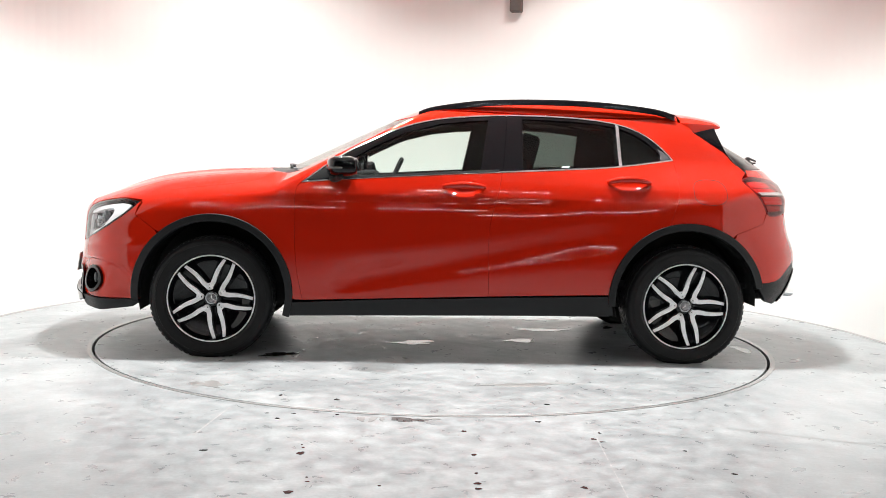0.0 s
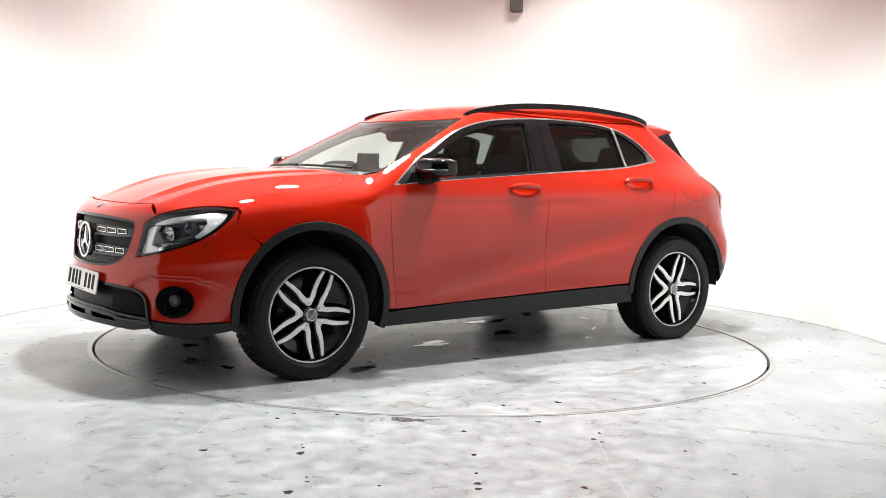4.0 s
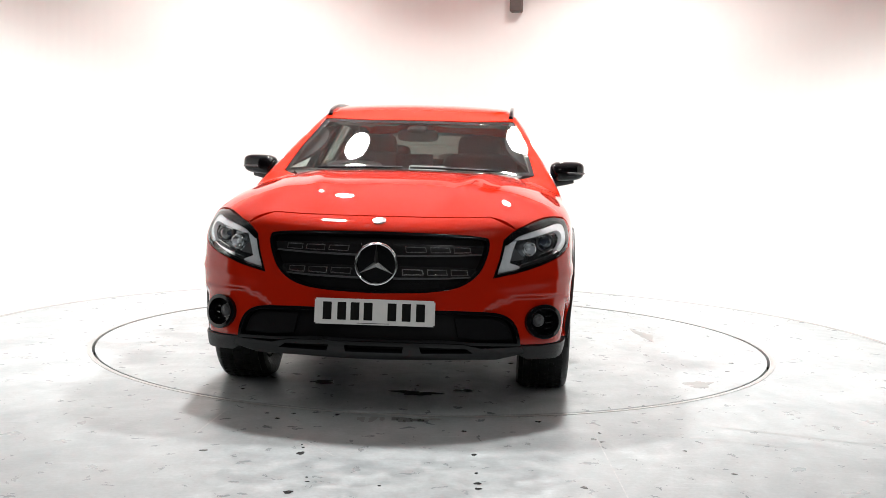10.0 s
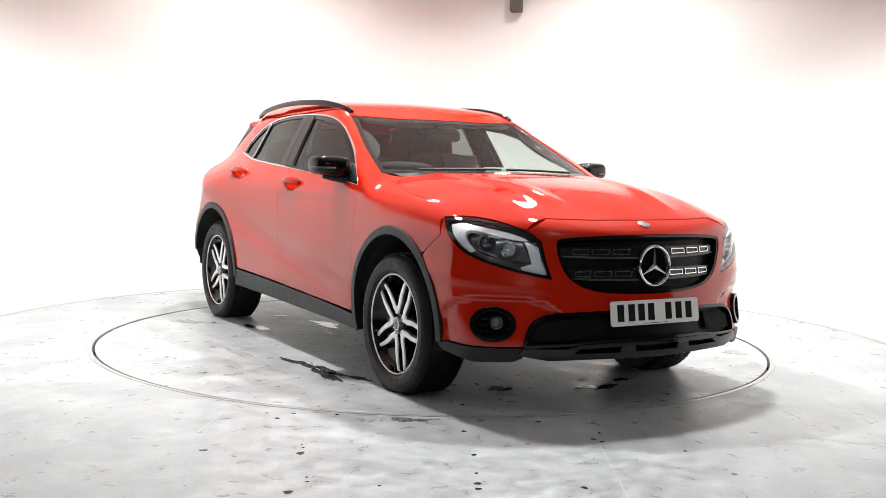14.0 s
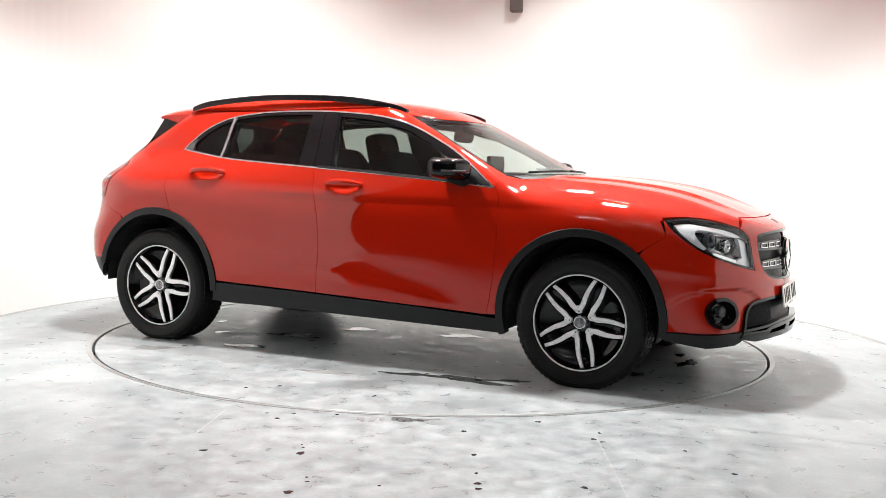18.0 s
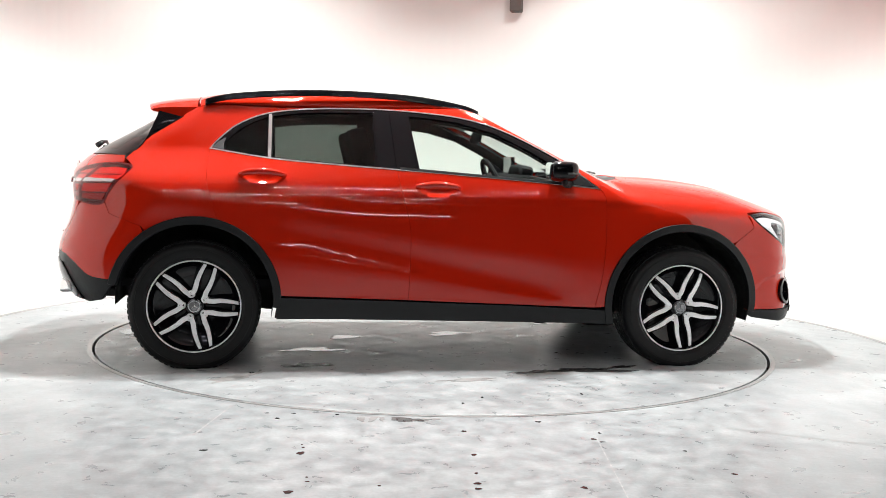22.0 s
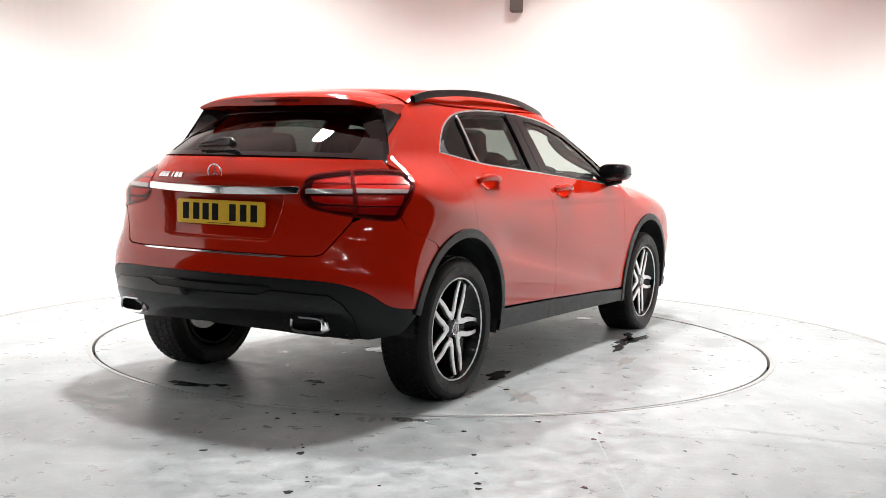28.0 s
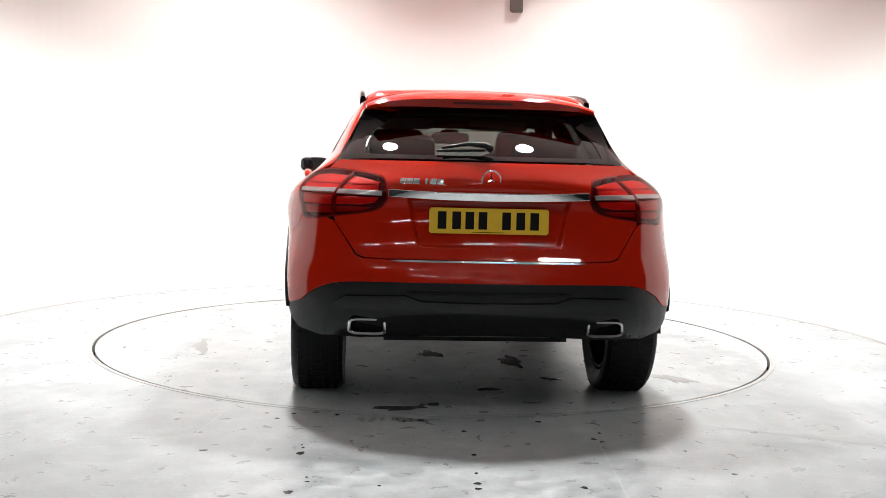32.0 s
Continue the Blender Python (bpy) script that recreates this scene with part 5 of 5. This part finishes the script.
for i, y in enumerate((0.395, 0.362, 0.329, 0.282, 0.250, 0.218)):
    u = math.atan2(y, 0.88)
    w = 0.0135 if i != 3 else 0.005
    skin("badge_bar", "R", [np.array([(u - w, 1.043), (u + w, 1.043), (u + w, 1.022), (u - w, 1.022)])], CHROME, tailgate, gap=0.02, off=0.004, deep=0.004, seam=0)
# wiper
wa = [lift("R", [(u, z)], o)[0][0] for u, z, o in ((-0.015, 1.150, 0.03), (0.02, 1.165, 0.035), (0.12, 1.172, 0.034), (0.27, 1.158, 0.026))]
add_mesh("rear_wiper", *tube(wa, [0.018, 0.014, 0.009, 0.006], 8), PLASTIC, rear_window, "black rear wiper arm", True)
wb = [lift("R", [(0.02 + 0.28 * i / 8, 1.160 - 0.006 * (i / 8 - 0.5))], 0.012)[0][0] for i in range(9)]
add_mesh("wiper_blade", *tube(wb, 0.006, 6), RUBBER, rear_window, "", True)
FRIT = mat("black_glass_edge", (0.006, 0.006, 0.007), 0.05, 0, 0.03)
rg_in = full([(0, 1.150), (0.55, 1.150), (0.74, 1.152), (0.80, 1.20), (0.93, 1.32), (0.80, 1.338), (0.45, 1.345), (0, 1.347)])
skin("window_border", "R", [np.array(full(RG)), np.array(rg_in)], FRIT, rear_window, gap=0.03, off=-0.0015, deep=0.004, seam=0.001, label="black glass border")

# windscreen border, cowl, wipers and roof lining
FLIP_T = True
scr_in = list(rounded([(0.385, 0), (0.36, 0.3), (0.265, 0.550)], False)) + list(rounded([(0.265, 0.550), (0.60, 0.632), (0.840, 0.672)], False))[1:] + list(rounded([(0.840, 0.672), (0.955, 0.31), (0.99, 0)], False))[1:]
scr_out = list(rounded([(0.353, 0), (0.328, 0.3), (0.240, 0.590)], False)) + list(rounded([(0.240, 0.590), (0.60, 0.672), (0.860, 0.712)], False))[1:] + list(rounded([(0.860, 0.712), (0.985, 0.31), (1.02, 0)], False))[1:]
skin("screen_border", "T", [np.array(full(scr_out)), np.array(full(scr_in))], FRIT, car, gap=0.03, off=-0.0045, deep=0.003, seam=0, label="black windscreen border")
cowl = list(rounded([(0.99, 0), (0.955, 0.31), (0.86, 0.655)], False)) + list(rounded([(1.035, 0.56), (1.095, 0.30), (1.115, 0)], False))
skin("cowl", "T", [np.array(full(cowl))], PLASTIC, car, gap=0.04, off=-0.006, deep=0.02, seam=0, label="black scuttle panel")
lining = list(rounded([(0.335, 0), (0.312, 0.3), (0.215, 0.562)], False)) + [(-0.5, 0.600), (-1.0, 0.586), (-1.33, 0.545), (-1.36, 0)]
skin("roof_lining", "T", [np.array(full(lining))], mat("roof_cloth", (0.14, 0.138, 0.135), 0.9, 0, 0.06, 60), car, gap=0.06, off=-0.035, deep=0.002, seam=0, label="pale grey roof lining")
FLIP_T = False
for s, y0, y1 in ((1, 0.50, 0.02), (1, -0.02, -0.50)):
    pth = []
    for i in range(9):
        y = y0 + (y1 - y0) * i / 8
        q, nn = lift("T", [(0.985 - 0.26 * y * y, y)], 0.008)
        pth.append(tuple(q[0]))
    add_mesh("windscreen_wiper", *tube(pth, 0.007, 6), PLASTIC, car, "black windscreen wiper", True)

# water that is left on the roof, the bonnet and the glass
rnd = random.Random(21)
verts, faces = [], []
for i in range(230):
    if i < 110:
        x, y = 1.125 + abs(rnd.gauss(0, 0.05)), rnd.uniform(-0.52, 0.52)
        x -= 0.26 * y * y
    elif i < 190:
        x, y = 0.30 - abs(rnd.gauss(0, 0.22)), rnd.uniform(-0.50, 0.50)
    else:
        x, y = rnd.uniform(0.45, 0.95), rnd.uniform(-0.50, 0.50)
    c, nn = lift("T", [(x, y)], -0.001)
    c, nz = Vector(c[0]), Vector(nn[0]).normalized()
    ax = nz.cross(Vector((0, 1, 0))).normalized()
    ay = nz.cross(ax)
    r = rnd.uniform(0.0018, 0.0050)
    k = len(verts)
    for rr, hh in ((1.0, 0.0), (0.72, 0.34)):
        verts += [tuple(c + (ax * math.cos(math.pi * q / 3) * rnd.uniform(0.8, 1.5) + ay * math.sin(math.pi * q / 3)) * r * rr + nz * r * hh) for q in range(6)]
    verts.append(tuple(c + nz * r * 0.48))
    faces += [(k + q, k + (q + 1) % 6, k + 6 + (q + 1) % 6, k + 6 + q) for q in range(6)] + [(k + 6 + q, k + 6 + (q + 1) % 6, k + 12) for q in range(6)]
drops = kid("water_drops", mesh_of("water_drops", verts, faces, LENS, True), car, None, "clear water drops on the paint")
tagged(drops, "clear water drops on the paint", kind="stuff")

# ---- cabin ----
for sd in BOTH:
    skin("pillar_lining", "O", [np.array(quarter)], CABIN, car, sides=(sd,), gap=0.05, off=-0.028, deep=0.004, seam=0.012, label="black pillar lining")
SEAT = mat("dark_seat_cloth", (0.012, 0.012, 0.013), 0.8, 0, 0.25, 40, 0.5, 500, spec=0.15)
for sd in BOTH:
    inner = [tuple(q) for q in dlo_low] + [(0.80, 0.40), (-0.82, 0.45), (-0.90, 0.66), (-1.02, 0.80), (-1.24, 0.87)]
    skin("door_lining", "S", [np.array(inner)], CABIN, car, sides=(sd,), gap=0.08, off=-0.07, deep=0.06, seam=0, label="black door lining")
    arc_q = np.array([tuple(q) for q in inset(dense(dlo, 0.04), -0.03)])
    skin("side_lining", "S", [arc_q, FRONT_PANE, REAR_PANE], CABIN, car, sides=(sd,), gap=0.06, off=-0.035, deep=0.015, seam=0, label="black window post lining")

    # Black lining left whole behind the quarter window, added there to darken its glass.
    post = np.array([(-0.95, 1.385), (-1.2, 1.355), (-1.36, 1.345), (-1.42, 1.30), (-1.56, 1.20), (-1.68, 1.10), (-1.68, 0.92), (-0.95, 0.92)])
    skin("rear_lining", "S", [post], CABIN, car, sides=(sd,), gap=0.06, off=-0.04, deep=0.015, seam=0, label="black rear post lining, also added behind the quarter window to darken it")


def cushion(name, size, m, parent, material=SEAT, power=0.35, label=""):
    v, f = rbox((0, 0, 0), size, power, 24, 14)
    return kid(name, mesh_of(name, v, f, material, True), parent, m, label)


for sd in BOTH:
    seat = cushion("seat", (0.26, 0.245, 0.09), pose(0.10, 0.36 * sd, 0.60, 0, -8, 0), car, SEAT, 0.4, "black front seat")
    cushion("backrest", (0.085, 0.265, 0.36), pose(-0.33, 0, 0.29, 0, -14, 0), seat)
    cushion("headrest", (0.060, 0.150, 0.125), pose(-0.470, 0, 0.655, 0, -6, 0), seat)
bench = cushion("rear_bench", (0.26, 0.62, 0.09), pose(-0.78, 0, 0.62, 0, -6, 0), car, SEAT, 0.3, "black rear bench seat")
cushion("backrest", (0.085, 0.62, 0.335), pose(-0.30, 0, 0.245, 0, -20, 0), bench, SEAT, 0.28)
for y in (-0.36, 0.36):
    cushion("headrest", (0.055, 0.165, 0.080), pose(-0.44, y, 0.60, 0, -8, 0), bench)
v, f = rbox((0, 0, 0), (0.26, 0.66, 0.14), 0.3, 24, 12)
dash = kid("dashboard", mesh_of("dashboard", v, f, CABIN, True), car, pose(0.66, 0, 0.90, 0, 10, 0), "black dashboard")
v, f = rbox((0, 0, 0), (0.05, 0.17, 0.05), 0.5, 20, 10)
kid("instrument_hood", mesh_of("instrument_hood", v, f, CABIN, True), dash, pose(-0.18, -0.36, 0.14))
v, f = box_mesh(-0.012, 0.012, -0.11, 0.11, -0.05, 0.05)
kid("screen", mesh_of("screen", v, f, GLOSS), dash, pose(-0.18, 0.0, 0.19, 0, -12, 0), "flat black display screen")
n = 36
v, f = tube([(0, 0.185 * math.cos(2 * math.pi * i / n), 0.185 * math.sin(2 * math.pi * i / n)) for i in range(n)], 0.016, 10, True)
wheel_ = kid("steering_wheel", mesh_of("steering_wheel", v, f, CABIN, True), car, pose(0.36, -0.36, 0.97, 0, -24, 0), "black steering wheel")
cushion("wheel_hub", (0.03, 0.085, 0.075), pose(0.01, 0, -0.01), wheel_, CABIN, 0.6)
for a in (0, 180, 270):
    v, f = tube([(0.005, 0.05 * math.cos(radians(a)), 0.05 * math.sin(radians(a))), (0, 0.18 * math.cos(radians(a)), 0.18 * math.sin(radians(a)))], 0.016, 8)
    kid("wheel_spoke", mesh_of("wheel_spoke", v, f, SMOKE, True), wheel_)
mir = cushion("cabin_mirror", (0.02, 0.125, 0.038), pose(0.300, 0, 1.285, 0, 12, 0), car, CABIN, 0.5, "black inside mirror")
cushion("mirror_foot", (0.05, 0.06, 0.02), pose(0.045, 0, 0.045), mir, CABIN, 0.6)
for sd in BOTH:
    v, f = rbox((0, 0, 0), (0.085, 0.20, 0.012), 0.4, 20, 8)
    kid("sun_visor", mesh_of("sun_visor", v, f, mat("visor_grey", (0.25, 0.24, 0.23), 0.85, 0, 0.05) if sd > 0 else bpy.data.materials["visor_grey"], True), car, pose(0.22, 0.31 * sd, 1.375, 0, 22, 0), "grey sun visor")
bm = bmesh.new()
bmesh.ops.create_cube(bm, size=1.0)
bmesh.ops.scale(bm, vec=(0.005, 0.21, 0.055), verts=bm.verts)
bmesh.ops.bevel(bm, geom=[e for e in bm.edges if abs((e.verts[0].co - e.verts[1].co).x) > 0.003], offset=0.008, segments=3, affect="EDGES")
card = part("windscreen_card", bm, mat("card_grey", (0.07, 0.078, 0.078), 0.6, 0, 0.1, 40), car, "grey card at the foot of the windscreen")
card.matrix_basis = pose(0.80, 0.10, 1.085, 0, -58, 0)
v, f = box_mesh(-1.72, -1.16, -0.56, 0.56, 0.98, 1.0)
kid("parcel_shelf", mesh_of("parcel_shelf", v, f, CABIN), car, None, "black parcel shelf")
v, f = box_mesh(-1.78, 0.85, -0.70, 0.70, 0.42, 0.46)
kid("cabin_floor", mesh_of("cabin_floor", v, f, CABIN), car)
v, f = box_mesh(0.86, 0.90, -0.66, 0.66, 0.42, 1.02)
kid("bulkhead", mesh_of("bulkhead", v, f, DARK), car)

# ---- marks on the floor and the table ----
WET = mat("wet_mark", (0.045, 0.045, 0.045), 0.12, 0, 0.3, 12)
DRY = mat("dry_stain", (0.24, 0.24, 0.235), 0.5, 0, 0.3, 12)
PALE = mat("pale_scuff", (0.40, 0.41, 0.41), 0.5, 0, 0.2, 30)


def blot(name, x, y, rx, ry, turn, material, parent=None, label="", z=0.0012, wild=0.25, seed=0):
    rnd = random.Random(seed)
    ph = [rnd.uniform(0, 6.28) for _ in range(4)]
    n = 36
    verts = [(0, 0, z)]
    for i in range(n):
        a = 2 * math.pi * i / n
        k = 1 + wild * (0.5 * math.sin(2 * a + ph[0]) + 0.45 * math.sin(3 * a + ph[1]) + 0.35 * math.sin(5 * a + ph[2]) + 0.25 * math.sin(9 * a + ph[3]))
        px, py = rx * k * math.cos(a), ry * k * math.sin(a)
        verts.append((px, py, z))
    outer = [(1.03 * vx, 1.03 * vy, z - 0.001) for vx, vy, _ in verts[1:]]
    c, s = math.cos(radians(turn)), math.sin(radians(turn))
    verts = [(x + vx * c - vy * s, y + vx * s + vy * c, vz) for vx, vy, vz in verts + outer]
    faces = [(0, 1 + i, 1 + (i + 1) % n) for i in range(n)] + [(1 + i, 1 + n + i, 1 + n + (i + 1) % n, 1 + (i + 1) % n) for i in range(n)]
    return add_mesh(name, verts, faces, material, parent, label)


DROPS = ((-0.49, -2.72, 0.018, 0.022), (-0.86, -2.71, 0.017, 0.014), (0.17, -2.69, 0.012, 0.016), (0.17, -3.05, 0.014, 0.016), (0.17, -3.11, 0.013, 0.016), (0.54, -3.07, 0.014, 0.014),
         (0.17, -2.93, 0.008, 0.010), (0.14, -2.34, 0.012, 0.016), (0.47, -2.15, 0.013, 0.014), (0.67, -2.42, 0.013, 0.014), (0.71, -2.32, 0.008, 0.010), (1.12, -2.87, 0.012, 0.012),
         (-0.43, -3.02, 0.006, 0.007), (-0.42, -3.07, 0.008, 0.008), (-0.17, -3.10, 0.006, 0.008), (-0.41, -2.10, 0.010, 0.010), (-0.66, -2.19, 0.010, 0.012), (1.01, -2.57, 0.009, 0.008), (-0.49, -2.64, 0.006, 0.010), (-0.50, -2.60, 0.005, 0.006),
         (-0.72, -2.10, 0.012, 0.006), (-0.60, -2.10, 0.010, 0.006), (0.70, -2.46, 0.014, 0.006), (-0.47, -3.19, 0.018, 0.02))
for i, (x, y, rx, ry) in enumerate(DROPS):
    tagged(blot("stain", x, y, rx * 0.85, ry * 0.8, 0, WET, None, "", seed=i), "small dark drip dried on the concrete floor", "stain", "drips on the floor")
for i, (x, y, rx, ry, tn) in enumerate(((-0.10, -2.165, 0.075, 0.035, 2), (0.0, -2.14, 0.035, 0.02, 0), (-0.30, -2.17, 0.018, 0.035, 20), (-0.25, -2.165, 0.018, 0.04, -15), (-0.21, -2.16, 0.012, 0.03, 10))):
    tagged(blot("stain", x, y, rx, ry, tn, DRY if i != 0 else mat("oil_mark", (0.10, 0.10, 0.10), 0.3, 0, 0.3, 20), None, "", seed=50 + i, wild=0.4), "dark smeared mark on the floor by the turntable rim", "stain", "smears by the rim")
for x0, y0, x1, y1, w in ((0.69, -2.12, 0.665, -3.6, 0.0025), (1.98, -1.34, 2.05, -1.37, 0.012), (-0.62, -2.35, -0.36, -2.75, 0.0025), (0.9, -2.3, 1.5, -2.5, 0.003), (1.2, -2.15, 1.9, -2.45, 0.003), (-0.9, -2.0, -0.95, -2.5, 0.004)):
    dx, dy = x1 - x0, y1 - y0
    q = math.hypot(dx, dy)
    nx, ny = -dy / q * w, dx / q * w
    tagged(add_mesh("scuff", [(x0 + nx, y0 + ny, 0.0010), (x0 - nx, y0 - ny, 0.0010), (x1 - nx, y1 - ny, 0.0010), (x1 + nx, y1 + ny, 0.0010)], [(0, 1, 2, 3)], PALE), "thin pale scratch in the concrete floor", "scratch", "scratches on the floor", "stuff")
WETS = ((0.46, -1.10, 0.16, 0.035, 8, 0.5), (0.76, -1.08, 0.20, 0.045, -6, 0.45), (0.90, -1.0, 0.12, 0.03, 20, 0.5), (-0.81, -0.88, 0.13, 0.045, 5, 0.4), (0.92, 0.65, 0.09, 0.05, 10, 0.4), (1.63, 0.04, 0.05, 0.09, 0, 0.5), (1.53, 0.27, 0.03, 0.04, 0, 0.4), (0.86, 0.62, 0.05, 0.04, 30, 0.4), (-1.93, 0.26, 0.035, 0.13, 12, 0.4), (-1.86, 0.12, 0.02, 0.05, 0, 0.4), (-1.52, -0.19, 0.03, 0.05, 20, 0.4), (-0.56, 0.05, 0.10, 0.06, 0, 0.4), (-0.77, -0.40, 0.14, 0.06, 10, 0.5), (-1.25, -0.55, 0.03, 0.05, 0, 0.4), (1.45, -0.45, 0.04, 0.06, 15, 0.4), (0.12, 0.18, 0.12, 0.07, 0, 0.5))
for i, (x, y, rx, ry, tn, w) in enumerate(WETS):
    blot("wet_patch", x, y, rx, ry, tn, WET, turntable, "dark wet patch", 0.0006, w, 100 + i)
for i, (x, y, rx, ry, tn) in enumerate(((1.17, 1.48, 0.10, 0.05, -40), (0.0, -1.3, 0.16, 0.03, 10), (-0.4, 1.4, 0.2, 0.04, 4), (-1.2, -1.2, 0.15, 0.05, 40))):
    blot("dry_patch", x, y, rx, ry, tn, DRY, turntable, "grey dried stain", 0.0004, 0.5, 150 + i)
rnd = random.Random(5)
for i in range(22):
    a, r = rnd.uniform(0, 6.28), rnd.uniform(0.4, 1.95)
    blot("drip", r * math.cos(a), r * math.sin(a), rnd.uniform(0.006, 0.016), rnd.uniform(0.006, 0.016), 0, WET, turntable, "", 0.0005, 0.25, 200 + i)

# ---- beam end that hangs at the head of the booth ----
def gantry():
    bm = bmesh.new()
    bmesh.ops.create_cube(bm, size=1.0)
    bmesh.ops.scale(bm, vec=(0.105, 0.14, 1.2), verts=bm.verts)
    bmesh.ops.bevel(bm, geom=bm.edges[:], offset=0.006, segments=2, affect="EDGES")
    ob = part("hanging_post", bm, mat("post_grey", (0.10, 0.088, 0.08), 0.6, 0.2, 0.1, 20))
    ob.matrix_basis = pose(0.690, 2.90, 2.505 + 0.6, 0, 0, -13)
    tagged(ob, "dark grey steel post that hangs over the turntable", "post")


gantry()


def motions():
    table, ride = [], []
    for t, a in TURN:
        c, s = math.cos(radians(a)), math.sin(radians(a))
        ride.append((t, pose(CAR_OFF[0] * c - CAR_OFF[1] * s, CAR_OFF[0] * s + CAR_OFF[1] * c, 0, 0, 0, a)))
        table.append((t, pose(0, 0, 0, 0, 0, a)))
    walk(turntable, table)
    walk(car, ride)


motions()
